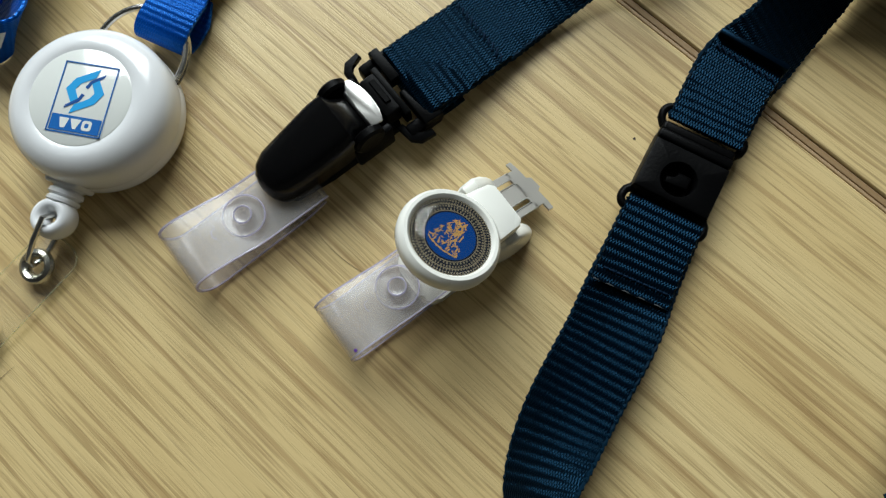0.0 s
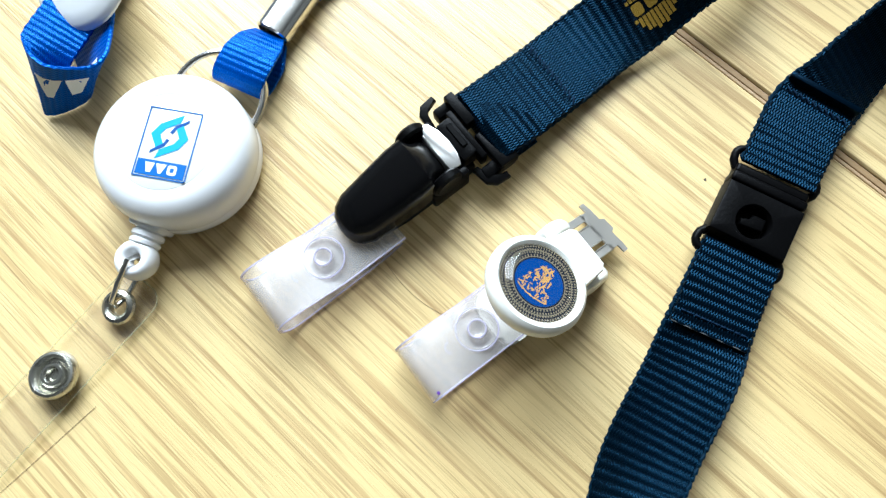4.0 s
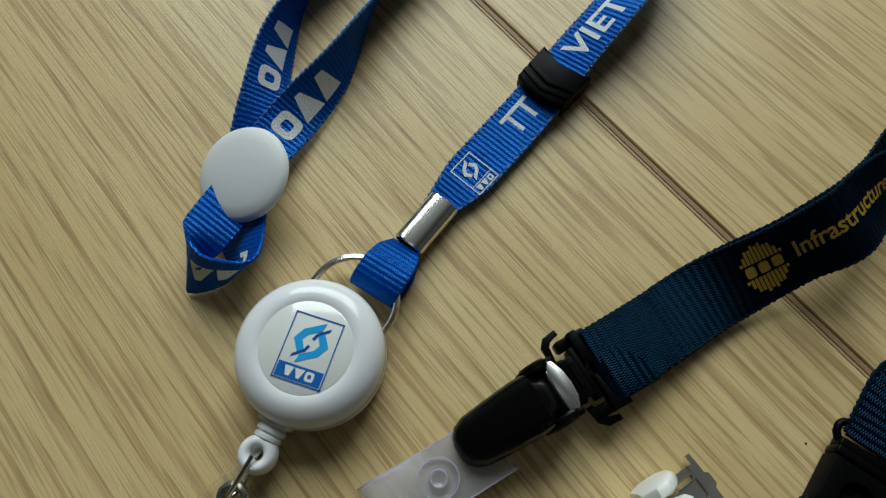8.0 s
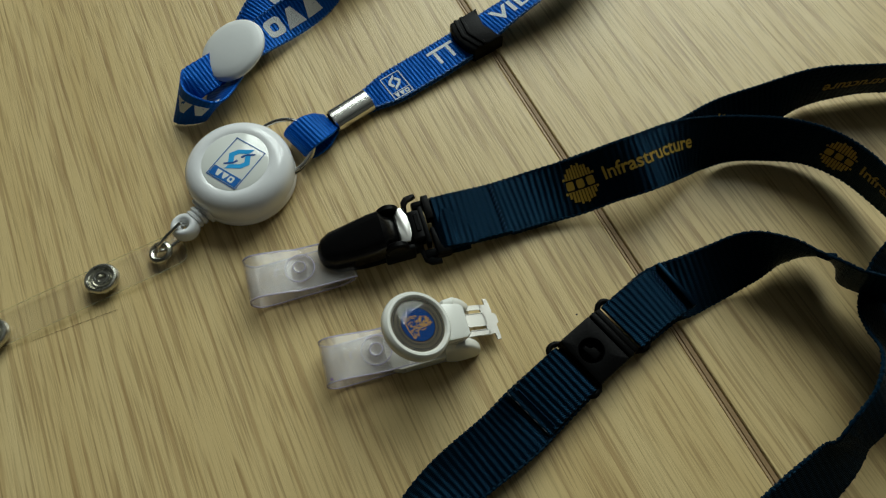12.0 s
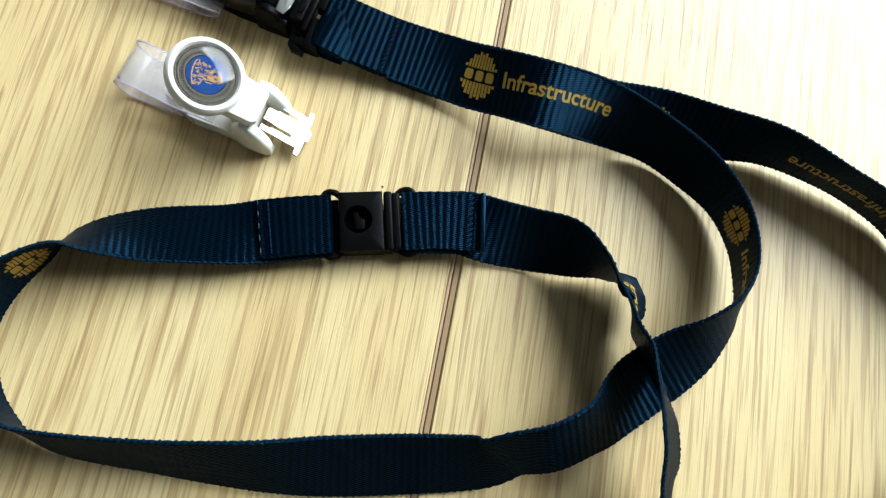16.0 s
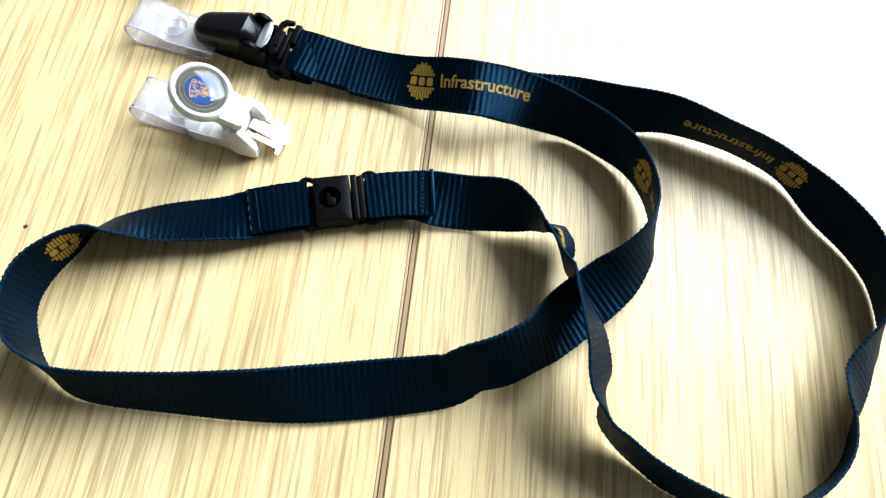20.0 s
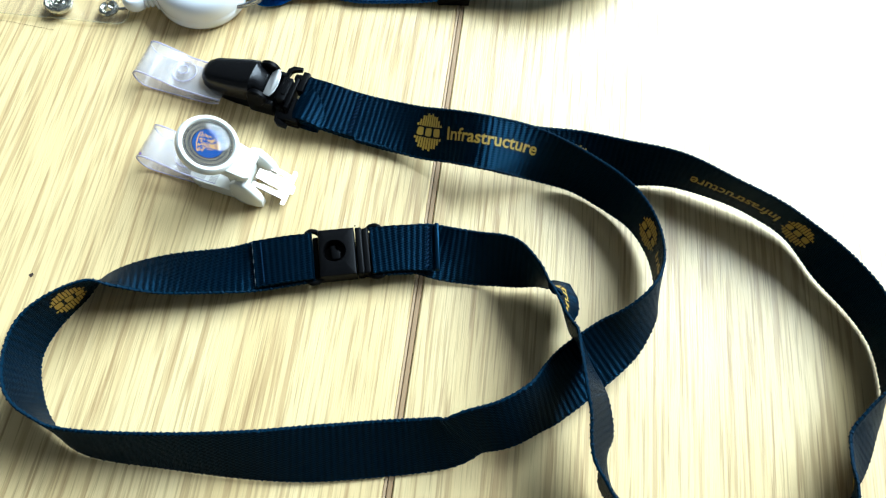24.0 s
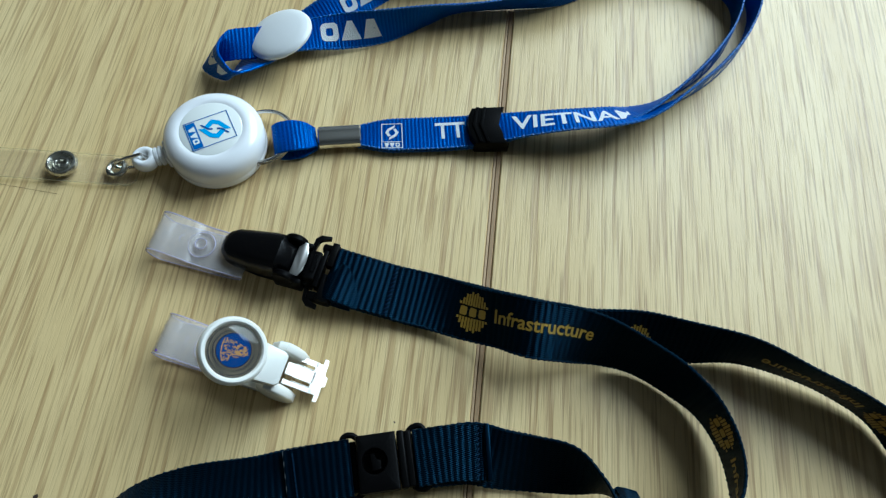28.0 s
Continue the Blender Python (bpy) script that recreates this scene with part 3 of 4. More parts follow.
NAVY_C = [
    (0.1662, 0.0684, 0.0087, 264), (0.1762, 0.0748, 0.0088, 267), (0.1831, 0.0820, 0.0088, 267), (0.1878, 0.0922, 0.0087, 263), (0.1887, 0.1033, 0.0086, 256), (0.1869, 0.1122, 0.0083, 249),
    (0.1824, 0.1199, 0.0076, 242), (0.1790, 0.1246, 0.0071, 230), (0.1758, 0.1310, 0.0061, 220), (0.1729, 0.1387, 0.0069, 230), (0.1702, 0.1463, 0.0081, 241), (0.1652, 0.1531, 0.0087, 252),
    (0.1576, 0.1593, 0.0090, 262), (0.1472, 0.1629, 0.0091, 276), (0.1336, 0.1632, 0.0091, 280), (0.1194, 0.1627, 0.0095, 264), (0.1083, 0.1594, 0.0100, 263), (0.0958, 0.1529, 0.0104, 265),
    (0.0809, 0.1439, 0.0097, 280), (0.0685, 0.1313, 0.0078, 302), (0.0590, 0.1212, 0.0078, 314),
]
strap_a = Strap(NAVY_A + NAVY_L[1:], NAVY_W)
# Both navy straps narrow towards the buckle to fit the camera's view.
strap_a.narrow = ((strap_a.length, strap_a.length - 0.024, 0.93),)
under = []
for x, y in ((0.0500, 0.1072), (0.0400, 0.0995), (0.0300, 0.0905), (0.0190, 0.0795), (0.0080, 0.0700)):
    u = strap_a.near(x, y)
    p = strap_a.at(u, 0, -strap_a.thick / 2 - 0.0014)
    under.append((p.x, p.y, max(p.z, 0.0012), 360 - float(np.interp(u, strap_a.u, strap_a.q[:, 3]))))
strap_b = Strap(NAVY_R + NAVY_C[1:] + under, NAVY_W, narrow=((0.0, 0.024, 0.93),))
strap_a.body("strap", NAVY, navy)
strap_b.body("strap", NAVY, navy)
strap_a.selvedges(SELVEDGE, navy)
strap_b.selvedges(SELVEDGE, navy)


def printed(name, piece, bm, mat, parent, label):
    """Splits a laid print into its pieces: the largest is the part, the rest hang under it."""
    bm.verts.index_update()
    group, left = [], set(bm.verts)
    while left:
        todo, found = [left.pop()], set()
        while todo:
            v = todo.pop()
            found.add(v)
            for e in v.link_edges:
                w = e.other_vert(v)
                if w in left:
                    left.discard(w)
                    todo.append(w)
        group.append(sorted(found, key=lambda v: v.index))
    group.sort(key=lambda g: (-len(g), g[0].index))
    top = None
    for g in group:
        one, twin = bmesh.new(), {}
        for v in g:
            twin[v] = one.verts.new(v.co)
        for f in {f for v in g for f in v.link_faces}:
            one.faces.new([twin[v] for v in f.verts])
        if top is None:
            top = part(name, one, mat, parent, label)
        else:
            part(piece, one, mat, top)
    bm.free()
    return top


def globe_mark(r):
    """A round mark of upright bars with a band of three blocks across its middle."""
    bm = bmesh.new()
    n = 11
    for i in range(n):
        x = (i - (n - 1) / 2) * 2 * r / n
        top = math.sqrt(max(r * r - x * x, 0)) * (0.93 if i % 2 else 1.02)
        for side in (-1, 1):
            lo, hi = r * 0.30, max(top, r * 0.42)
            add_prism(bm, [(x - r * 0.068, side * lo), (x + r * 0.068, side * lo), (x + r * 0.068, side * hi), (x - r * 0.068, side * hi)], 0, 0.00003)
    for x in (-0.62, 0.0, 0.62):
        add_prism(bm, round_rect(r * 0.46, r * 0.44, r * 0.1, 3, x * r), 0, 0.00003)
    for v in bm.verts:
        v.co.y *= 1.2
    return bm


def print_mark(strap, parent, u, flip=1, word=True):
    turn = 0 if flip > 0 else 180
    printed("printed_mark", "bar", strap.lay(globe_mark(0.0050), u, 0.0005 * flip, turn), GOLD, parent, "round gold printed mark")
    if word:
        printed("printed_word", "letter", strap.lay(word_mesh("Infrastructure", 0.0040, 0.0300), u + flip * 0.0222, 0.0011 * flip, turn + 1.5), GOLD, parent, "gold printed word")


print_mark(strap_a, navy, strap_a.near(0.0262, 0.0855))
print_mark(strap_a, navy, strap_a.near(0.0935, 0.1200))
print_mark(strap_a, navy, strap_a.near(0.0170, -0.0312), 1, False)
print_mark(strap_b, navy, strap_b.near(0.1195, 0.1632), 1)
printed("printed_word", "letter", strap_b.lay(word_mesh("Infrastructure", 0.0040, 0.0300), strap_b.near(0.0960, 0.0872), 0, 0), GOLD, navy, "gold printed word")
printed("printed_mark", "bar", strap_b.lay(globe_mark(0.0049), strap_b.near(0.0600, 0.1200), 0.002, 0), GOLD, navy, "round gold printed mark")
print_mark(strap_b, navy, strap_b.near(0.1800, 0.1235), 1, False)

# folded and sewn ends of the navy straps
strap_a.body("folded_end", NAVY, navy, "folded and sewn strap end", 0.0, 0.0205, 0.0010)
strap_a.stitches("stitching", THREAD, navy, 0.0178, 11, 0.92, 0.0012, lift=0.0010)
end_l = Strap([(0.0342, 0.0167, 0.0052, 0), (0.0377, 0.0246, 0.0056, 0), (0.0417, 0.0327, 0.0058, 0)], NAVY_W * 0.94)
end_l.body("folded_end", NAVY, navy, "folded and sewn strap end")
end_l.stitches("stitching", THREAD, navy, 0.0026, 10)
part("frayed_edge", tube([end_l.at(-0.0002 + 0.0001 * (i % 2), (i / 14 - 0.5) * NAVY_W * 0.91, -0.0003 + 0.00015 * (i % 3)) for i in range(15)], 0.00013, 6), FRAY, navy, "pale frayed cut edge")
end_r = Strap([(0.0497, 0.0482, 0.0057, 0), (0.0541, 0.0567, 0.0056, 0), (0.0602, 0.0657, 0.0054, 0)], NAVY_W * 0.94)
end_r.body("folded_end", NAVY, navy, "folded and sewn strap end")
end_r.stitches("stitching", THREAD, navy, end_r.length - 0.0036, 10, 0.9, 0.0008)
part("hem", box((-0.0006, -NAVY_W * 0.47, 0), (0.0007, NAVY_W * 0.47, 0.0026), 0.0003, m=Matrix.Translation(end_r.at(end_r.length - 0.0004, 0, -0.0008)) @ pose(0, 0, 0, 0, 0, 57)), NAVY, navy, "raised cut hem of the strap")
part("frayed_edge", tube([end_r.at(end_r.length, (i / 14 - 0.5) * NAVY_W * 0.91, 0.0006 + 0.00015 * (i % 3)) for i in range(15)], 0.00013, 6), FRAY, navy, "pale frayed cut edge")
# the strap's fold round the clip's bar
part("strap_fold", band([(0.006, 0.0056), (0.002, 0.0068), (-0.002, 0.0074), (-0.0045, 0.0066), (-0.0052, 0.0048), (-0.0042, 0.0028), (0.0, 0.0022), (0.004, 0.0026)], NAVY_W, 0.0009), NAVY, navy, "strap folded round the clip", pose(-0.0051, 0.0603, 0, 0, 0, 37))

# breakaway buckle
BK = pose(0.0455, 0.0407, 0.0, 0, 0, 62.8)


def pierced_block(x0, x1, y0, y1, z0, z1, cx, cy, r, depth, e=0.0006, n=48):
    """A block with softened upper edges and a round recess in its top."""
    bm = bmesh.new()

    def edge(a, grow):
        c, s = math.cos(a), math.sin(a)
        k = min(((x1 - grow - cx) if c > 0 else (x0 + grow - cx)) / c if abs(c) > 1e-9 else 9, ((y1 - grow - cy) if s > 0 else (y0 + grow - cy)) / s if abs(s) > 1e-9 else 9)
        return cx + c * k, cy + s * k

    corners = [math.atan2(y - cy, x - cx) for x in (x0, x1) for y in (y0, y1)]
    angles = sorted([2 * math.pi * i / n - math.pi + 0.01 for i in range(n)] + corners)
    rows = []
    for kind, z in (("low", z0), ("out", z0 + e * 0.5), ("out", z1 - e), ("mid", z1 - e * 0.3), ("in", z1), ("lip", z1), ("hole", z1 - 0.0003), ("hole", z1 - depth)):
        row = []
        for a in angles:
            if kind in ("lip", "hole"):
                g = r * (1.05 if kind == "lip" else 1.0)
                x, y = cx + g * math.cos(a), cy + g * math.sin(a)
            else:
                x, y = edge(a, {"low": e * 0.4, "out": 0.0, "mid": e * 0.3, "in": e}[kind])
            row.append(bm.verts.new((x, y, z)))
        rows.append(row)
    for a, b in zip(rows, rows[1:]):
        for i in range(len(angles)):
            j = (i + 1) % len(angles)
            bm.faces.new((a[i], a[j], b[j], b[i]))
    bm.faces.new(rows[0])
    bm.faces.new(rows[-1])
    return bm


buckle = part("safety_buckle", pierced_block(-0.0072, 0.0038, -0.0077, 0.0077, 0.0012, 0.0066, -0.0025, 0.0004, 0.0034, 0.0040), BLACK, navy, "black plastic breakaway buckle", BK)
part("latch", prism([(-0.0012, -0.0026), (0.0014, -0.0024), (0.0014, 0.0002), (-0.0002, 0.0004), (-0.0002, 0.0022), (-0.0016, 0.0020)], 0.0027, 0.0056, pose(-0.0021, 0.0005, 0), 0.0003), BLACK, buckle)
part("flange", box((-0.0092, -0.0068, 0.0012), (-0.0070, 0.0068, 0.0034), 0.0005, 2), BLACK, buckle)
part("flange", box((0.0080, -0.0068, 0.0012), (0.0090, 0.0068, 0.0034), 0.0004, 2), BLACK, buckle)
part("clasp", box((0.0041, -0.0077, 0.0012), (0.0062, 0.0077, 0.0062), 0.0006, 3), BLACK, buckle)
part("clasp_end", box((0.0060, -0.0075, 0.0014), (0.0082, 0.0075, 0.0056), 0.0006, 3), BLACK, buckle)
for x, way in ((-0.0072, -1), (0.0080, 1)):
    bend = [(x + way * (0.0020 + 0.0018 * math.sin(a)), 0.0069 + 0.0016 * math.cos(a), 0.0041) for a in np.linspace(0, math.pi / 2, 6)]
    line = [(x - way * 0.0006, 0.0072, 0.0038), (x + way * 0.0008, 0.0083, 0.0040)] + bend
    part("wire_loop", tube(line + [(p[0], -p[1], p[2]) for p in line[::-1]], 0.00085, 10), BLACK, buckle, "black plastic strap loop")

# ---- black badge clip on the navy lanyard ----
clip = thing("badge_clip", "black plastic badge clip with clear vinyl strap", "badge clip", pose(-0.0268, 0.0438, 0, 0, 0, 39.0))


def shell(stations, n=18):
    """A hollow-looking lever: sections along x as (x, half width, z of the top, z of the rim, roundness)."""
    bm = bmesh.new()
    rings = []
    for x, w, top, rim, e in stations:
        ring = []
        for i in range(n + 1):
            a = math.pi * i / n
            c, s = math.cos(a), math.sin(a)
            ring.append(bm.verts.new((x, w * math.copysign(abs(c) ** e, c), rim + (top - rim) * abs(s) ** e)))
        rings.append(ring)
    for a, b in zip(rings, rings[1:]):
        for i in range(n):
            bm.faces.new((a[i], a[i + 1], b[i + 1], b[i]))
        bm.faces.new((a[n], a[0], b[0], b[n]))
    bm.faces.new(rings[0])
    bm.faces.new(rings[-1])
    return bm


part("lever", shell([(-0.0122, 0.0012, 0.0066, 0.0048, 0.8), (-0.0117, 0.0030, 0.0078, 0.0044, 0.75), (-0.0104, 0.0046, 0.0090, 0.0042, 0.7), (-0.008, 0.0056, 0.0099, 0.0042, 0.60), (-0.002, 0.0061, 0.0112, 0.0046, 0.50), (0.004, 0.0065, 0.0128, 0.0055, 0.46), (0.0070, 0.0063, 0.0136, 0.0062, 0.46), (0.0082, 0.0046, 0.0128, 0.0070, 0.6), (0.0102, 0.0044, 0.0105, 0.0072, 0.65), (0.0112, 0.0042, 0.0092, 0.0070, 0.7)]), BLACK_GLOSS, clip, "smooth rounded black lever")
part("base", shell([(-0.0105, 0.0020, 0.0038, 0.0004, 0.6), (-0.0085, 0.0046, 0.0046, 0.0004, 0.5), (0.000, 0.0056, 0.0050, 0.0004, 0.5), (0.012, 0.0056, 0.0052, 0.0004, 0.5), (0.0175, 0.0054, 0.0052, 0.0006, 0.5)]), BLACK, clip)
for y in (-0.0060, 0.0060):
    part("pivot", lathe([(0, -0.0010), (0.0028, -0.0011), (0.0034, -0.0006), (0.0034, 0.0006), (0.0028, 0.0011), (0, 0.0010)], 28, pose(0.0098, y, 0.0088, 90, 0, 0)), BLACK, clip)
    part("cheek", box((0.006, y - 0.0009, 0.0008), (0.0150, y + 0.0009, 0.0080), 0.0006, 2), BLACK, clip)
part("spring_plate", prism([(0.0116, -0.0050), (0.0140, -0.0052), (0.0149, -0.0030), (0.0151, 0.0), (0.0148, 0.0030), (0.0138, 0.0056), (0.0126, 0.0058), (0.0118, 0.0040), (0.0116, 0.0)], 0.0098, 0.0102, None, 0.0001), SPRING, clip, "bright bent steel spring plate")
part("spring_fold", band([(0.0112, 0.0086), (0.0116, 0.0098), (0.0120, 0.0099)], 0.0084, 0.0004), SPRING, clip)
part("crossbar", prism(round_rect(0.0034, 0.0092, 0.0005, 3, 0.0168, 0.0), 0.0036, 0.0088, None, 0.0003), BLACK, clip)
part("crossbar_ridge", box((0.0166, -0.0024, 0.0086), (0.0180, 0.0034, 0.0092), 0.0002, 1), BLACK, clip)
part("crossbar", box((0.0186, -0.0060, 0.0030), (0.0200, 0.0060, 0.0076), 0.0003, 2), BLACK, clip)
part("strap_bar", box((0.0204, 0.0012, 0.0046), (0.0226, 0.0090, 0.0080), 0.0003, 2), BLACK, clip)
part("strap_bar", prism([(0.0206, -0.0012), (0.0218, -0.0012), (0.0220, -0.0078), (0.0248, -0.0082), (0.0248, -0.0100), (0.0206, -0.0098)], 0.0042, 0.0072, None, 0.0003), BLACK, clip)
part("frame_side", box((0.0172, 0.0062, 0.0026), (0.0250, 0.0088, 0.0062), 0.0007, 2), BLACK, clip)
part("frame_side", box((0.0172, -0.0098, 0.0022), (0.0250, -0.0070, 0.0058), 0.0007, 2), BLACK, clip)
part("hook", prism([(0.0142, 0.0050), (0.0144, 0.0092), (0.0158, 0.0108), (0.0190, 0.0112), (0.0192, 0.0099), (0.0166, 0.0095), (0.0157, 0.0086), (0.0156, 0.0050)], 0.0052, 0.0068, None, 0.0003), BLACK, clip, "small flat bent hook")
part("hook", prism([(0.0160, -0.0062), (0.0166, -0.0102), (0.0182, -0.0117), (0.0214, -0.0120), (0.0214, -0.0106), (0.0188, -0.0102), (0.0178, -0.0092), (0.0174, -0.0062)], 0.0038, 0.0054, None, 0.0003), BLACK, clip, "small flat bent hook")


def vinyl_strap(parent, x_tip, x_end, y, width, snap_x, lift=0.0):
    """A frosted strap folded back on itself, with a moulded press stud."""
    way = [(x_end, 0.0030 + lift), (x_end - 0.005, 0.0012 + lift * 0.5), (x_tip + 0.012, 0.0007), (x_tip + 0.004, 0.0006), (x_tip + 0.0012, 0.0017), (x_tip, 0.0046), (x_tip + 0.0006, 0.0076), (x_tip + 0.0036, 0.0088), (snap_x - 0.004, 0.0068), (snap_x, 0.0054 + lift * 0.5), (x_end - 0.004, 0.0050 + lift), (x_end + 0.001, 0.0050 + lift)]
    v = part("vinyl_strap", band(way, width, 0.00045), FROST, parent, "frosted clear vinyl strap, folded over", pose(0, y, 0))
    for side in (-0.5, 0.5):
        part("edge", band(way, 0.00030, 0.00055), FROST_EDGE, v, "lavender cut edge", pose(0, side * width, 0))
    part("press_stud", lathe([(0.0, 0.0050), (0.0038, 0.0052), (0.0040, 0.0056), (0.0038, 0.0061), (0.0035, 0.0060), (0.0032, 0.0056), (0.0021, 0.0057), (0.0020, 0.0068), (0.0016, 0.0072), (0.0011, 0.0070), (0.0008, 0.0063), (0.0, 0.0062)], 40, pose(snap_x, 0, lift * 0.5)), FROST, v, "moulded clear press stud")
    part("stud_ring", tube([(snap_x + 0.0041 * math.cos(a), 0.0041 * math.sin(a), 0.0063 + lift * 0.5) for a in np.linspace(0, 2 * math.pi, 41)], 0.00016, 6), FROST_EDGE, v, "moulded ring round the press stud")
    part("stud_ring", tube([(snap_x + 0.0017 * math.cos(a), 0.0017 * math.sin(a), 0.0072 + lift * 0.5) for a in np.linspace(0, 2 * math.pi, 29)], 0.00016, 6), FROST_EDGE, v)
    part("stud_mark", tube([(snap_x - 0.0062 + 0.0009 * math.cos(a), 0.0002 + 0.0011 * math.sin(a), 0.0066) for a in (1.2, 1.8, 2.4, 3.0, 3.6, 4.2)], 0.00014, 6), FROST_EDGE, v)
    return v


vinyl_strap(clip, -0.0332, -0.0040, -0.0026, 0.0129, -0.0181)

# ---- white badge clip with a round emblem ----
white_clip = thing("badge_clip", "white plastic badge clip with round blue crest", "badge clip", pose(0.0006, 0.0234, 0, 0, 0, 38.0))
TILT_M = pose(-0.0004, 0, 0.0200, 0, 25, 0) @ Matrix.Scale(0.965, 4)
cup = part("emblem_holder", lathe([(0.0, -0.0020), (0.0078, -0.0020), (0.0088, -0.0014), (0.0094, -0.0002), (0.0095, 0.0010), (0.0092, 0.0020), (0.0086, 0.0026), (0.0080, 0.0026), (0.0076, 0.0022), (0.0074, 0.0016), (0.0, 0.0016)], 72), IVORY, white_clip, "round ivory emblem holder", TILT_M)
part("emblem", lathe([(0.0, 0.00165), (0.0074, 0.00165), (0.0074, 0.00185), (0.0, 0.00185)], 64), material("emblem_navy", (0.006, 0.009, 0.018), 0.35, Specular_IOR_Level=0.1), cup, "dark round emblem plate")
CREST_BLUE, CREST_GOLD, CREST_GREY = material("crest_blue", (0.004, 0.040, 0.18), 0.35, Specular_IOR_Level=0.1), material("crest_gold", (0.46, 0.26, 0.08), 0.4, Specular_IOR_Level=0.1), material("crest_grey", (0.20, 0.17, 0.115), 0.4, Specular_IOR_Level=0.1)
part("crest_ground", prism(disc_points(0.0046, 48), 0.00190, 0.00195), CREST_BLUE, cup, "blue crest ground")
bm = bmesh.new()
for r, count, w, h in ((0.0070, 84, 0.00028, 0.00036), (0.00645, 78, 0.00028, 0.00036), (0.0059, 70, 0.00028, 0.00040), (0.0053, 54, 0.00026, 0.00044)):
    for i in range(count):
        add_prism(bm, round_rect(w * (0.8 + 0.4 * random.random()), h * (0.8 + 0.4 * random.random()), 0.00008, 1), 0.0019, 0.00194, pose(0, 0, 0, 0, 0, 360 * i / count) @ pose(0, r, 0))
tagged(part("emblem_border", bm, CREST_GREY, cup, "rings of fine pale bars"), kind="stuff")
bm = bmesh.new()
for r in (0.0049, 0.0062, 0.0073):
    ring = disc_points(1.0, 64)
    for i in range(64):
        a, b = ring[i], ring[(i + 1) % 64]
        add_prism(bm, [(a[0] * r, a[1] * r), (b[0] * r, b[1] * r), (b[0] * (r + 0.00016), b[1] * (r + 0.00016)), (a[0] * (r + 0.00016), a[1] * (r + 0.00016))], 0.0019, 0.00194)
part("emblem_rim", bm, CREST_GREY, cup)
bm = bmesh.new()
strokes = [(x, -0.0033 + 60 * x * x, 0.0011, 0.00014, 9000 * x) for x in (-0.0027, -0.0018, -0.0009, 0.0, 0.0009, 0.0018, 0.0027)]
for i in range(150):
    y = -0.0027 + 0.0066 * random.random() ** 1.3
    x = random.uniform(-1, 1) * 0.0036 * (1 - (y + 0.0027) / 0.0085)
    strokes.append((x, y, random.uniform(0.0004, 0.0011), random.uniform(0.00006, 0.00012), random.choice((90, 90, 60, 120, 25, 155)) + random.uniform(-18, 18)))
for x, y, long, wide, a in strokes:
    pts = [(0.5 * long * math.cos(b) * random.uniform(0.8, 1.15), 1.2 * wide * math.sin(b) * random.uniform(0.6, 1.3)) for b in (2 * math.pi * i / 9 for i in range(9))]
    add_prism(bm, pts, 0.00196, 0.0020 + 0.00001 * random.random(), pose(x, y, 0, 0, 0, a + random.uniform(-14, 14)))
tagged(part("crest", bm, CREST_GOLD, cup, "gold shapes of a crest", pose(0, 0, 0, 0, 0, -75)))
part("dome", lathe([(0.0073, 0.00205), (0.00725, 0.0024), (0.0070, 0.0028), (0.0064, 0.00315), (0.0052, 0.00342), (0.0034, 0.00358), (0.0017, 0.00364), (0.0, 0.00366)], 64), DOME, cup, "clear domed cover").visible_shadow = False
part("holder_arm", prism([(0.0066, -0.0056), (0.0138, -0.0050), (0.0150, -0.0040), (0.0150, 0.0040), (0.0138, 0.0050), (0.0066, 0.0056)], -0.0032, 0.0014, None, 0.0008), IVORY, cup, "ivory arm behind the emblem")
part("rear_jaw", prism(round_rect(0.0190, 0.0120, 0.0030, 5, 0.0, 0.0004), 0.0003, 0.0052, None, 0.0010), IVORY, white_clip, "ivory lower jaw on the table")
part("post", box((0.0040, -0.0034, 0.0045), (0.0108, 0.0050, 0.0130), 0.0012, 3), IVORY, white_clip)
for y in (-0.0047, 0.0068):
    part("pivot_ear", shell([(0.0060, 0.0013, 0.0092, 0.0012, 0.6), (0.0086, 0.0019, 0.0122, 0.0010, 0.55), (0.0112, 0.0020, 0.0124, 0.0010, 0.55), (0.0130, 0.0019, 0.0102, 0.0010, 0.55), (0.0146, 0.0017, 0.0070, 0.0008, 0.6), (0.0156, 0.0011, 0.0046, 0.0006, 0.7)]), IVORY, white_clip, "", pose(0, y, 0))
FORK = pose(0.0133, 0.0022, 0.0062, 0, 26, 0) @ pose(0, 0, 0, -7)
fork = part("fork", prism([(0.0062, -0.0046), (0.0082, -0.0046), (0.0082, -0.0064), (0.0094, -0.0064), (0.0096, -0.0046), (0.0096, -0.0018), (0.0106, -0.0013), (0.0106, 0.0013), (0.0096, 0.0018), (0.0096, 0.0046), (0.0094, 0.0064), (0.0082, 0.0064), (0.0082, 0.0046), (0.0062, 0.0046)], -0.0002, 0.0002), STAMPED, white_clip, "stamped steel fork end", FORK)
for y in (-0.0040, 0.0040):
    part("prong", box((-0.0020, y - 0.0008, -0.0002), (0.0070, y + 0.0008, 0.0002), 0.00015, 1), STAMPED, fork)
part("prong", box((-0.0020, -0.0019, -0.0002), (0.0070, 0.0019, 0.0002), 0.00015, 1), STAMPED, fork)
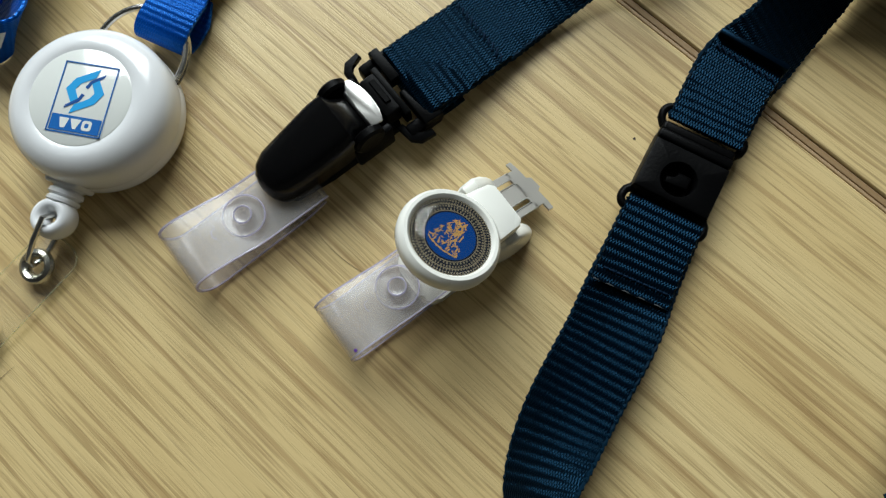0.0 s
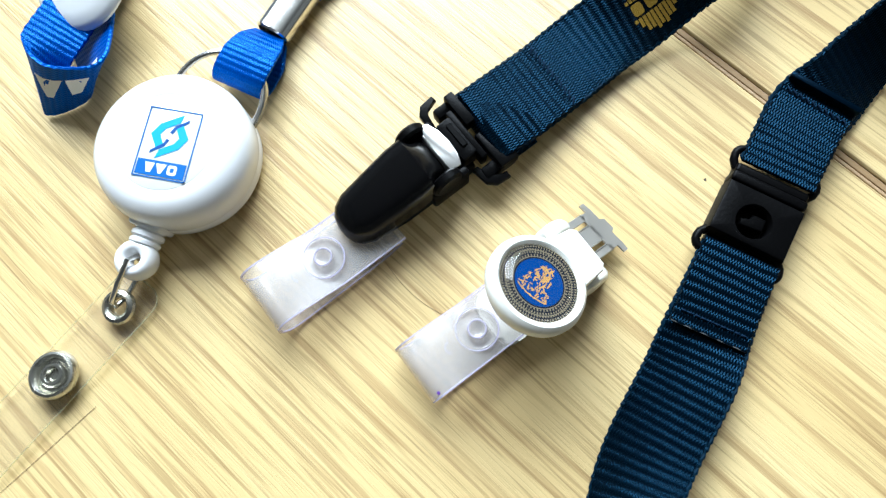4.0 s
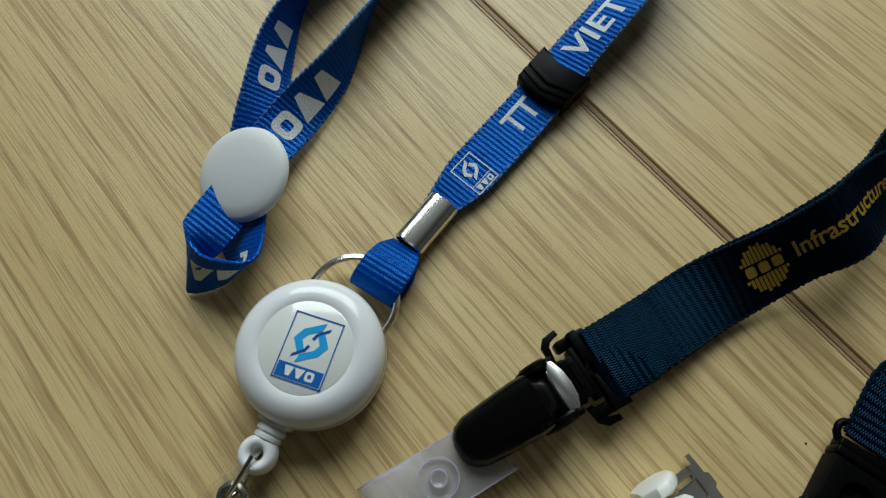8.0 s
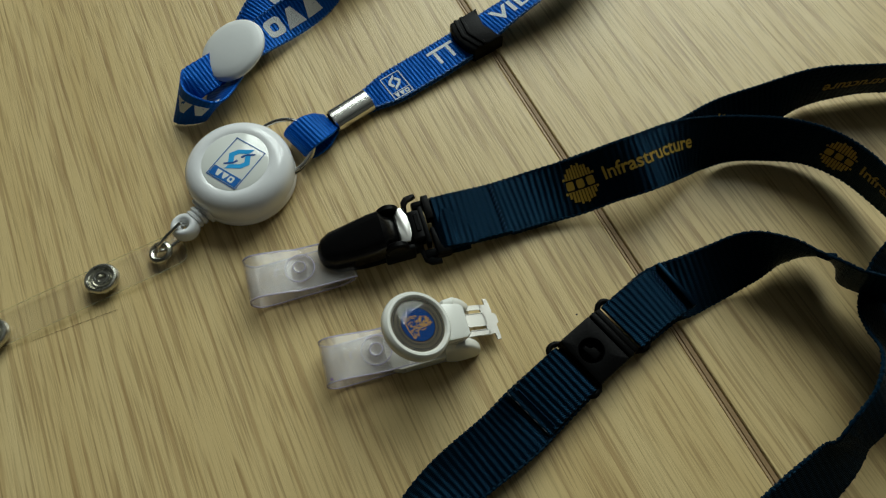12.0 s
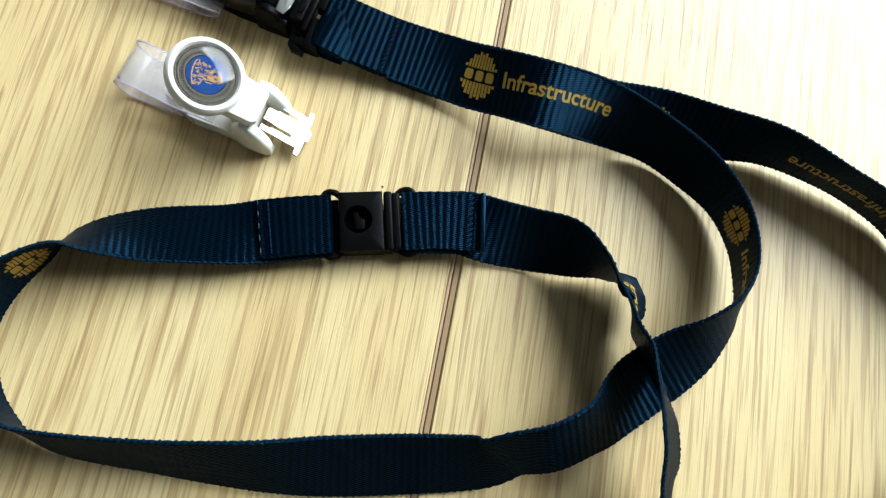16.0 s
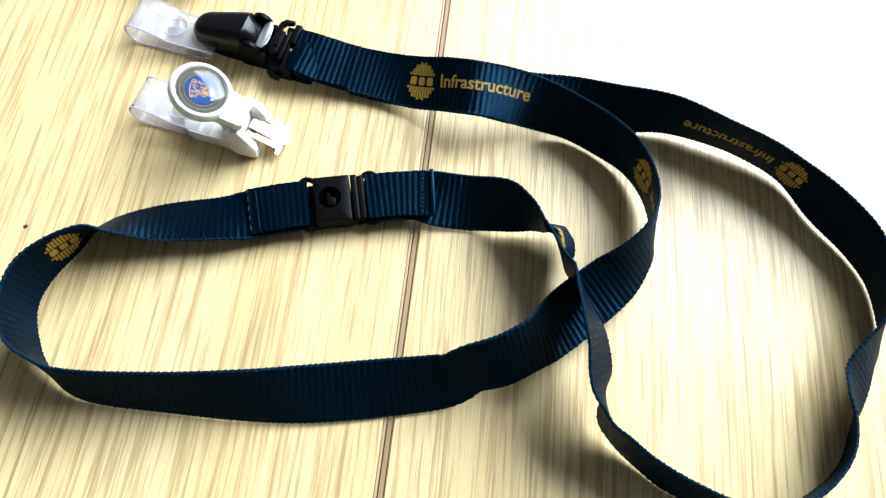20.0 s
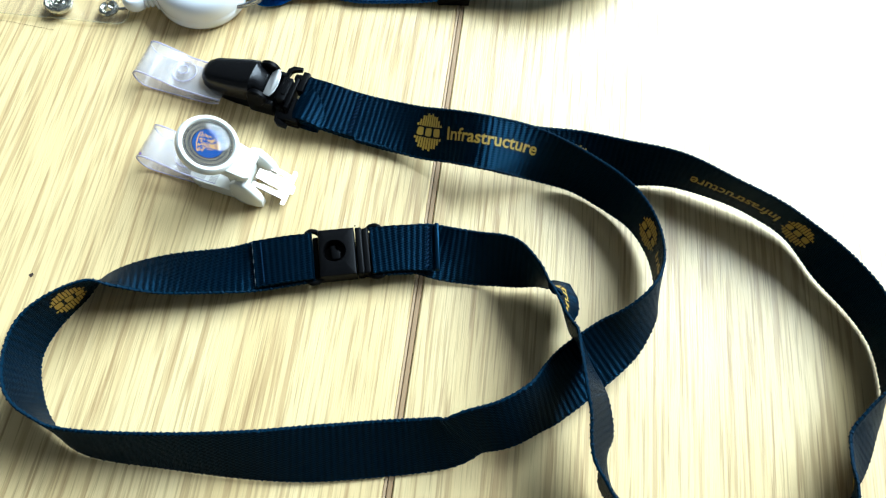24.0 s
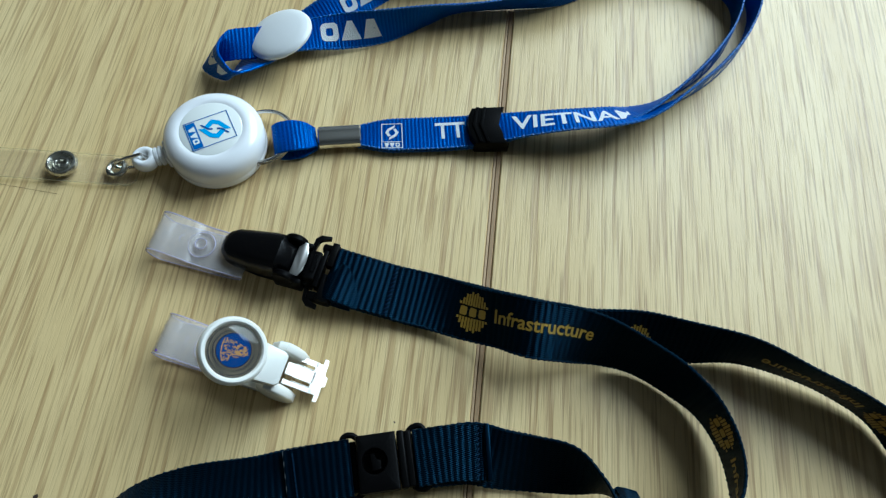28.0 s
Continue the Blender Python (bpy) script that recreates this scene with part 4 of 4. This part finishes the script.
for y in (-0.00255, 0.00255):
    rim = [(0.0006, y - 0.0006, 0.0003), (0.0050, y - 0.0006, 0.0003)] + [(0.0056 + 0.0006 * math.sin(a), y - 0.0006 * math.cos(a), 0.0003) for a in np.linspace(0, math.pi, 7)] + [(0.0050, y + 0.0006, 0.0003), (0.0006, y + 0.0006, 0.0003)]
    part("slot_rim", tube(rim, 0.00016, 6), STAMPED, fork, "raised rim of a slot")
white_strap = vinyl_strap(white_clip, -0.0262, -0.0010, 0.0010, 0.0120, -0.0116)

part("ink_spot", lathe([(0.0, 0.0), (0.00035, 0.0), (0.00030, 0.00008), (0.0, 0.0001)], 10), material("violet_ink", (0.08, 0.02, 0.25), 0.5), white_strap, "tiny violet ink spot", pose(-0.0244, -0.0052, 0.0088))

# ---- blue lanyard ----
azure = thing("lanyard", "bright blue woven lanyard with white print and black slider", "lanyard")
BLUE_W = 0.0118
BLUE_A = [
    (-0.0500, 0.0890, 0.0026, 0), (-0.0467, 0.0945, 0.0026, 0), (-0.0400, 0.1050, 0.0028, 2), (-0.0313, 0.1190, 0.0032, 2), (-0.0251, 0.1297, 0.0040, -4), (-0.0198, 0.1386, 0.0058, -13),
    (-0.0108, 0.1517, 0.0092, -23), (-0.0014, 0.1672, 0.0102, -30), (0.0022, 0.1782, 0.0088, -46), (0.0036, 0.1930, 0.0070, -74), (0.0026, 0.2140, 0.0062, -88), (-0.0030, 0.2350, 0.0060, -92),
    (-0.0150, 0.2520, 0.0060, -90), (-0.0360, 0.2560, 0.0060, -88), (-0.0570, 0.2420, 0.0060, -88), (-0.0687, 0.2112, 0.0064, -96), (-0.0773, 0.1835, 0.0060, -112), (-0.0872, 0.1614, 0.0060, -118),
    (-0.0941, 0.1468, 0.0062, -98), (-0.0971, 0.1307, 0.0055, -61), (-0.0966, 0.1113, 0.0048, -36), (-0.0962, 0.1000, 0.0036, -12), (-0.0960, 0.0900, 0.0030, 0),
]
BLUE_B = [
    (-0.0500, 0.0890, 0.0014, 0), (-0.0400, 0.1050, 0.0014, 2), (-0.0313, 0.1190, 0.0018, 2), (-0.0251, 0.1297, 0.0026, -4), (-0.0204, 0.1391, 0.0042, -13), (-0.0120, 0.1525, 0.0074, -23),
    (-0.0034, 0.1680, 0.0084, -32), (-0.0004, 0.1790, 0.0074, -50), (0.0004, 0.1930, 0.0065, -74), (-0.0014, 0.2129, 0.0061, -92), (-0.0080, 0.2330, 0.0060, -96), (-0.0190, 0.2460, 0.0060, -92),
    (-0.0350, 0.2450, 0.0060, -85), (-0.0470, 0.2330, 0.0060, -85), (-0.0540, 0.2100, 0.0060, -88), (-0.0557, 0.1891, 0.0064, -100), (-0.0643, 0.1686, 0.0060, -117), (-0.0723, 0.1528, 0.0056, -120),
    (-0.0756, 0.1405, 0.0062, -100), (-0.0803, 0.1242, 0.0060, -66), (-0.0872, 0.1105, 0.0050, -32), (-0.0922, 0.1000, 0.0050, -10), (-0.0962, 0.0900, 0.0048, 0),
]
strap_c = Strap(BLUE_A, BLUE_W, narrow=((0.0, 0.016, 0.58),))
strap_d = Strap(BLUE_B, BLUE_W, narrow=((0.0, 0.016, 0.58),))
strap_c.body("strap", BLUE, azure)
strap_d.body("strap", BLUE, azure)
strap_c.selvedges(BLUE_SELVEDGE, azure)
strap_d.selvedges(BLUE_SELVEDGE, azure)


def block_word(h):
    """Three plain blocks in place of a mark's letters: two wedges and a ring."""
    bm = bmesh.new()
    add_prism(bm, [(-1.36 * h, -0.5 * h), (-0.94 * h, -0.5 * h), (-0.66 * h, 0.5 * h), (-1.64 * h, 0.5 * h)], 0, 0.00003)
    add_prism(bm, [(-0.14 * h, -0.5 * h), (0.14 * h, -0.5 * h), (0.55 * h, 0.5 * h), (-0.55 * h, 0.5 * h)], 0, 0.00003)
    ring, hole = round_rect(0.95 * h, h, 0.25 * h, 3, 1.15 * h), round_rect(0.40 * h, 0.44 * h, 0.12 * h, 3, 1.15 * h)
    for i in range(len(ring)):
        j = (i + 1) % len(ring)
        add_prism(bm, [ring[i], ring[j], hole[j], hole[i]], 0, 0.00003)
    return bm


def hook_sign(s):
    """Two interlocked slanted hooks, within a square of side s."""
    a = [(0.24, 0.62), (-0.31, 0.30), (-0.49, 0.0), (-0.28, -0.33), (-0.10, -0.25), (-0.25, 0.02), (-0.15, 0.18), (0.18, 0.38)]
    return [[(x * s, y * s) for x, y in a], [(-x * s, -y * s) for x, y in a]]


def boxed_mark(strap, u, v, turn):
    bm = bmesh.new()
    w, h, e = 0.0072, 0.0096, 0.00028
    for x0, y0, x1, y1 in ((-w / 2, -h / 2, w / 2, -h / 2 + e), (-w / 2, h / 2 - e, w / 2, h / 2), (-w / 2, -h / 2, -w / 2 + e, h / 2), (w / 2 - e, -h / 2, w / 2, h / 2), (-w / 2, -h / 2 + 0.0024, w / 2, -h / 2 + 0.0026)):
        add_prism(bm, [(x0, y0), (x1, y0), (x1, y1), (x0, y1)], 0, 0.00003)
    for shape in hook_sign(0.0047):
        add_prism(bm, [(x, y + 0.0013) for x, y in shape], 0, 0.00003)
    letters = block_word(0.0016)
    for p in letters.verts:
        p.co.y -= h / 2 - 0.0013
    me = bpy.data.meshes.new("tmp")
    letters.to_mesh(me)
    letters.free()
    bm.from_mesh(me)
    bpy.data.meshes.remove(me)
    printed("printed_mark", "bar", strap.lay(bm, u, v, turn), WHITE_PRINT, azure, "small white framed printed mark")


boxed_mark(strap_c, strap_c.near(-0.0416, 0.1019), -0.0008, 0)
printed("printed_word", "letter", strap_c.lay(word_mesh("TT", 0.0060), strap_c.near(-0.0316, 0.1189), 0.0002, 0), WHITE_PRINT, azure, "white printed letters")
printed("printed_word", "letter", strap_c.lay(word_mesh("VIETNAM", 0.0065, 0.0430), strap_c.near(-0.0113, 0.1512) + 0.0046, 0.0002, 0), WHITE_PRINT, azure, "white printed word")
u1 = strap_c.near(0.0036, 0.1930)
for k in range(5):
    printed("printed_mark", "bar", Strap.lay(Back(strap_c), block_word(0.0046), u1 + 0.021 * k, 0, 0), WHITE_PRINT, azure, "white printed mark")
    printed("printed_mark", "bar", Strap.lay(Back(strap_d), block_word(0.0046), strap_d.near(0.0004, 0.1850) + 0.021 * k, 0, 0), WHITE_PRINT, azure, "white printed mark")


printed("printed_mark", "bar", strap_c.lay(block_word(0.0062), strap_c.near(-0.0973, 0.1265), 0, 0), WHITE_PRINT, azure, "white printed mark")
printed("printed_mark", "bar", strap_d.lay(block_word(0.0066), strap_d.near(-0.0868, 0.1140), 0, 0), WHITE_PRINT, azure, "white printed mark")

# metal crimp, loop and ring that carry the reel
CR = pose(-0.0508, 0.0866, 0.0030, 0, 0, 60.5)
bm = bmesh.new()
for i, (x, g) in enumerate(((-0.0072, 0.86), (-0.0068, 1.0), (0.0068, 1.0), (0.0072, 0.86))):
    for k in range(32):
        a = 2 * math.pi * k / 32
        bm.verts.new((x, g * 0.0040 * math.copysign(abs(math.cos(a)) ** 0.75, math.cos(a)), g * 0.0027 * math.copysign(abs(math.sin(a)) ** 0.8, math.sin(a))))
bm.verts.ensure_lookup_table()
for i in range(3):
    for k in range(32):
        j = (k + 1) % 32
        bm.faces.new((bm.verts[32 * i + k], bm.verts[32 * i + j], bm.verts[32 * i + 32 + j], bm.verts[32 * i + 32 + k]))
part("crimp", bm, CRIMP, azure, "polished steel crimp tube", CR)
part("strap_loop", band([(-0.0060, 0.0042, 0.62), (-0.0090, 0.0060, 0.9), (-0.0130, 0.0072, 1.0), (-0.0175, 0.0070, 1.0), (-0.0196, 0.0054, 1.0), (-0.0190, 0.0036, 1.0), (-0.0160, 0.0022, 1.0), (-0.0110, 0.0018, 0.95), (-0.0060, 0.0022, 0.62)], BLUE_W, 0.0009), BLUE, azure, "blue strap folded through the ring", pose(-0.0522, 0.0852, -0.0004, 0, 0, 66))
RING = pose(-0.0645, 0.0649, 0.0040, 6, -6, 0)
part("key_ring", tube([((0.0104 + 0.0003 * math.sin(a / 2)) * math.cos(a), (0.0104 + 0.0003 * math.sin(a / 2)) * math.sin(a), 0.0013 * (a / (4 * math.pi) - 0.5)) for a in np.linspace(0, 4.2 * math.pi, 110)], 0.00062, 8), STEEL, azure, "steel split ring", RING)

# black slider
SL = pose(-0.0254, 0.1295, 0.0, 0, 0, 58.5)
outline = [(-0.0044, -0.0072), (0.0070, -0.0075), (0.0046, -0.0042), (0.0034, 0.0), (0.0046, 0.0042), (0.0070, 0.0075), (-0.0044, 0.0072), (-0.0060, 0.0040), (-0.0064, 0.0), (-0.0060, -0.0040)]
slider = part("slider", prism(outline, 0.0004, 0.0066, None, 0.0008), BLACK, azure, "black plastic slider with chevron ribs", SL)
for k in range(2):
    x = -0.0030 + 0.0024 * k
    part("rib", prism([(x, -0.0070), (x + 0.0011, -0.0070), (x - 0.0008, 0.0), (x + 0.0011, 0.0070), (x, 0.0070), (x - 0.0019, 0.0)], 0.0064, 0.0071, None, 0.0002), BLACK, slider)

# white button and the twisted strap end below it
part("button", lathe([(0.0, -0.0014), (0.0104, -0.0014), (0.0116, -0.0007), (0.0118, 0.0), (0.0115, 0.0007), (0.0106, 0.0013), (0.0082, 0.0019), (0.0038, 0.0023), (0.0, 0.0024)], 64), BUTTON, azure, "round white plastic breakaway button", pose(-0.0949, 0.0903, 0.0086, 10, -15, 0))
loop_e = EdgeStrap(
    [(-0.0998, 0.0945, 0.0066), (-0.1024, 0.0858, 0.0080), (-0.1047, 0.0772, 0.0100), (-0.1037, 0.0741, 0.0112), (-0.1011, 0.0711, 0.0120), (-0.0970, 0.0681, 0.0122), (-0.0915, 0.0676, 0.0120), (-0.0873, 0.0681, 0.0118), (-0.0856, 0.0707, 0.0112), (-0.0861, 0.0748, 0.0095), (-0.0872, 0.0794, 0.0075), (-0.0890, 0.0855, 0.0050), (-0.0910, 0.0911, 0.0040)],
    [(-0.0900, 0.0870, 0.0058), (-0.0918, 0.0792, 0.0064), (-0.0952, 0.0724, 0.0064), (-0.0990, 0.0683, 0.0040), (-0.1033, 0.0630, 0.0012), (-0.1016, 0.0623, 0.0006), (-0.0975, 0.0640, 0.0006), (-0.0942, 0.0668, 0.0006), (-0.0952, 0.0698, 0.0006), (-0.0975, 0.0729, 0.0006), (-0.0991, 0.0771, 0.0008), (-0.1003, 0.0827, 0.0010), (-0.1014, 0.0882, 0.0012)],
)
loop_e.body("strap", BLUE, azure, "twisted end of the blue strap")
printed("printed_mark", "bar", Strap.lay(Back(loop_e), block_word(0.0048), loop_e.near(-0.0990, 0.0655), -0.0010, 180), WHITE_PRINT, azure, "white printed mark")
printed("printed_mark", "bar", loop_e.lay(prism([(-0.0022, -0.0016), (0.0018, -0.0016), (0.0018, 0.0016), (0.0004, 0.0016), (0.0004, 0.0), (-0.0022, 0.0)], 0, 0.00003), loop_e.near(-0.0888, 0.0707), -0.001, 0), WHITE_PRINT, azure, "white printed mark")

# ---- badge reel ----
R = 0.0160
reel = thing("badge_reel", "round white plastic badge reel with blue logo sticker", "badge reel", pose(-0.0703, 0.0516, 0, 0, 0, -106.6))
part("case", lathe([(0.0, 0.0), (R - 0.002, 0.0), (R - 0.0006, 0.0008), (R, 0.0022), (R, 0.0040), (R - 0.0001, 0.0043), (R - 0.0001, 0.0046), (R, 0.0049), (R, 0.0084), (R - 0.0005, 0.0102), (R - 0.0018, 0.0117), (R - 0.0038, 0.0126), (0.0105, 0.0128), (0.0101, 0.0126), (0.0, 0.0124)], 128), WHITE, reel)
sticker = part("sticker", lathe([(0.0, 0.0124), (0.0098, 0.0124), (0.0099, 0.0126), (0.0096, 0.01275), (0.0, 0.01285)], 96), PAPER, reel, "round glossy sticker")
LG = pose(0.0004, 0.0002, 0.01287, 0, 0, 106.6 - 9.3) @ pose(0.0006, 0, 0)
bm = bmesh.new()
w, h, e = 0.0108, 0.0144, 0.00026
for x0, y0, x1, y1 in ((-w / 2, h / 2 - e, w / 2, h / 2), (-w / 2, -h / 2, -w / 2 + e, h / 2), (w / 2 - e, -h / 2, w / 2, h / 2), (-w / 2, -h / 2, w / 2, -h / 2 + e), (-w / 2 + 0.0005, -h / 2 + 0.0005, w / 2 - 0.0005, -h / 2 + 0.0036)):
    add_prism(bm, [(x0, y0), (x1, y0), (x1, y1), (x0, y1)], 0, 0.00003)
part("logo_frame", bm, LOGO_BLUE, sticker, "blue printed frame", LG)
signs = hook_sign(0.0078)
part("logo_hook", prism([(x, y + 0.0016) for x, y in signs[0]], 0, 0.00003), LOGO_SKY, sticker, "light blue printed hook", LG)
part("logo_hook", prism([(x, y + 0.0016) for x, y in signs[1]], 0, 0.00004), LOGO_SKY, sticker, "blue printed hook", LG)
for way in (-1, 1):
    part("logo_streak", prism([(way * x * 0.0078, way * y * 0.0078 + 0.0016) for x, y in ((0.40, 0.50), (0.07, 0.28), (-0.02, 0.10), (0.06, 0.07), (0.12, 0.21), (0.39, 0.42))], 0, 0.00005), LOGO_NAVY, sticker, "dark blue printed streak", LG)
part("logo_blocks", block_word(0.0020), PAPER, sticker, "pale blocks on the blue band", LG @ pose(0, -h / 2 + 0.00205, 0.00004))
bm = lathe([(0.0030, 0.0), (0.0034, 0.0006), (0.0034, 0.0012), (0.0027, 0.0017), (0.0032, 0.0021), (0.0033, 0.0029), (0.0027, 0.0034), (0.0031, 0.0038), (0.0031, 0.0044), (0.0026, 0.0049), (0.0022, 0.0056)], 32, pose(R - 0.0008, 0, 0.0048, 0, 90, 0))
part("strain_relief", bm, WHITE, reel, "ribbed white cord guide")
part("neck_plate", box((R - 0.0018, -0.0036, 0.0016), (R + 0.0006, 0.0036, 0.0082), 0.0008, 3), WHITE, reel)
KN = R + 0.0070
bm = bmesh.new()
for ring_i in range(32):
    a = 2 * math.pi * ring_i / 32
    for k in range(16):
        b = 2 * math.pi * k / 16
        rr = 0.00265 + 0.00155 * math.cos(b)
        bm.verts.new((KN + rr * math.cos(a), rr * math.sin(a), 0.0050 + 0.0026 * math.sin(b)))
bm.verts.ensure_lookup_table()
for i in range(32):
    for k in range(16):
        bm.faces.new((bm.verts[16 * i + k], bm.verts[16 * i + (k + 1) % 16], bm.verts[16 * ((i + 1) % 32) + (k + 1) % 16], bm.verts[16 * ((i + 1) % 32) + k]))
part("knob", bm, WHITE, reel, "white end knob with a hole")


def local(x, y, z):
    return reel.matrix_basis.inverted() @ Vector((x, y, z))


part("wire_link", tube([local(-0.0768, 0.0297, 0.0030), local(-0.0766, 0.0300, 0.0062), local(-0.0772, 0.0290, 0.0082), local(-0.0790, 0.0245, 0.0074), local(-0.0806, 0.0212, 0.0056), local(-0.0809, 0.0205, 0.0034), local(-0.0800, 0.0222, 0.0018), local(-0.0780, 0.0270, 0.0016)], 0.00055, 10, True), STEEL, reel, "bent steel wire link")
HEAD = math.degrees(math.atan2(-0.0140, -0.0112)) + 106.6
STRIP = Matrix.Translation(local(-0.0806, 0.0206, 0)) @ pose(0, 0, 0, 0, 0, HEAD)
strip_line = round_rect(0.058, 0.0106, 0.0034, 6, 0.0225, 0.0)
vinyl = part("vinyl_strip", prism(strip_line, 0.0010, 0.0014, None, 0.0001), CLEAR, reel, "clear vinyl strip", STRIP)
part("edge", tube([(x, y, 0.0012) for x, y in strip_line], 0.00018, 6, True), CLEAR_EDGE, vinyl, "faint cut edge of the strip")
part("eyelet", lathe([(0.0017, 0.0004), (0.0028, 0.0004), (0.0034, 0.0008), (0.0036, 0.0014), (0.0033, 0.0020), (0.0026, 0.0023), (0.0020, 0.0020), (0.0017, 0.0014), (0.0017, 0.0004)], 40, None, False), NICKEL, reel, "steel eyelet", Matrix.Translation(local(-0.0806, 0.0206, 0.0012)) @ pose(0, 0, 0, 4, 6, 0))
for x, y in ((-0.0918, 0.0067), (-0.1106, -0.0190)):
    part("press_stud", lathe([(0.0, 0.0012), (0.0010, 0.0012), (0.0012, 0.0021), (0.0016, 0.0025), (0.0021, 0.0025), (0.0025, 0.0021), (0.0027, 0.0014), (0.0031, 0.0014), (0.0034, 0.0022), (0.0039, 0.0027), (0.0044, 0.0026), (0.0048, 0.0020), (0.0048, 0.0010), (0.0044, 0.0004), (0.0, 0.0004)], 48), NICKEL, reel, "steel press stud", Matrix.Translation(local(x, y, 0.0012)) @ pose(0, 0, 0, 3, -4, 0))

# ---- loose hairs on the table ----
HAIR = material("dark_hair", (0.22, 0.15, 0.08), 0.7)


# A single hair on the table, drawn as a thin bent tube.
def loose_hair(points, label):
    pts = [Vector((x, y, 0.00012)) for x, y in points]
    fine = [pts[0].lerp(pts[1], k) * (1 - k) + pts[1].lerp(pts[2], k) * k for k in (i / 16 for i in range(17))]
    tagged(new("loose_hair", mesh_of("loose_hair", tube(fine, 0.00004, 5), HAIR)), label, "thread", "loose threads")


loose_hair(((-0.0292, 0.0330), (-0.0235, 0.0235), (-0.0150, 0.0200)), "thin dark hair between the two badge clips")
loose_hair(((-0.1010, -0.0160), (-0.0945, -0.0095), (-0.0840, 0.0010)), "thin dark hair beside the clear vinyl strip")
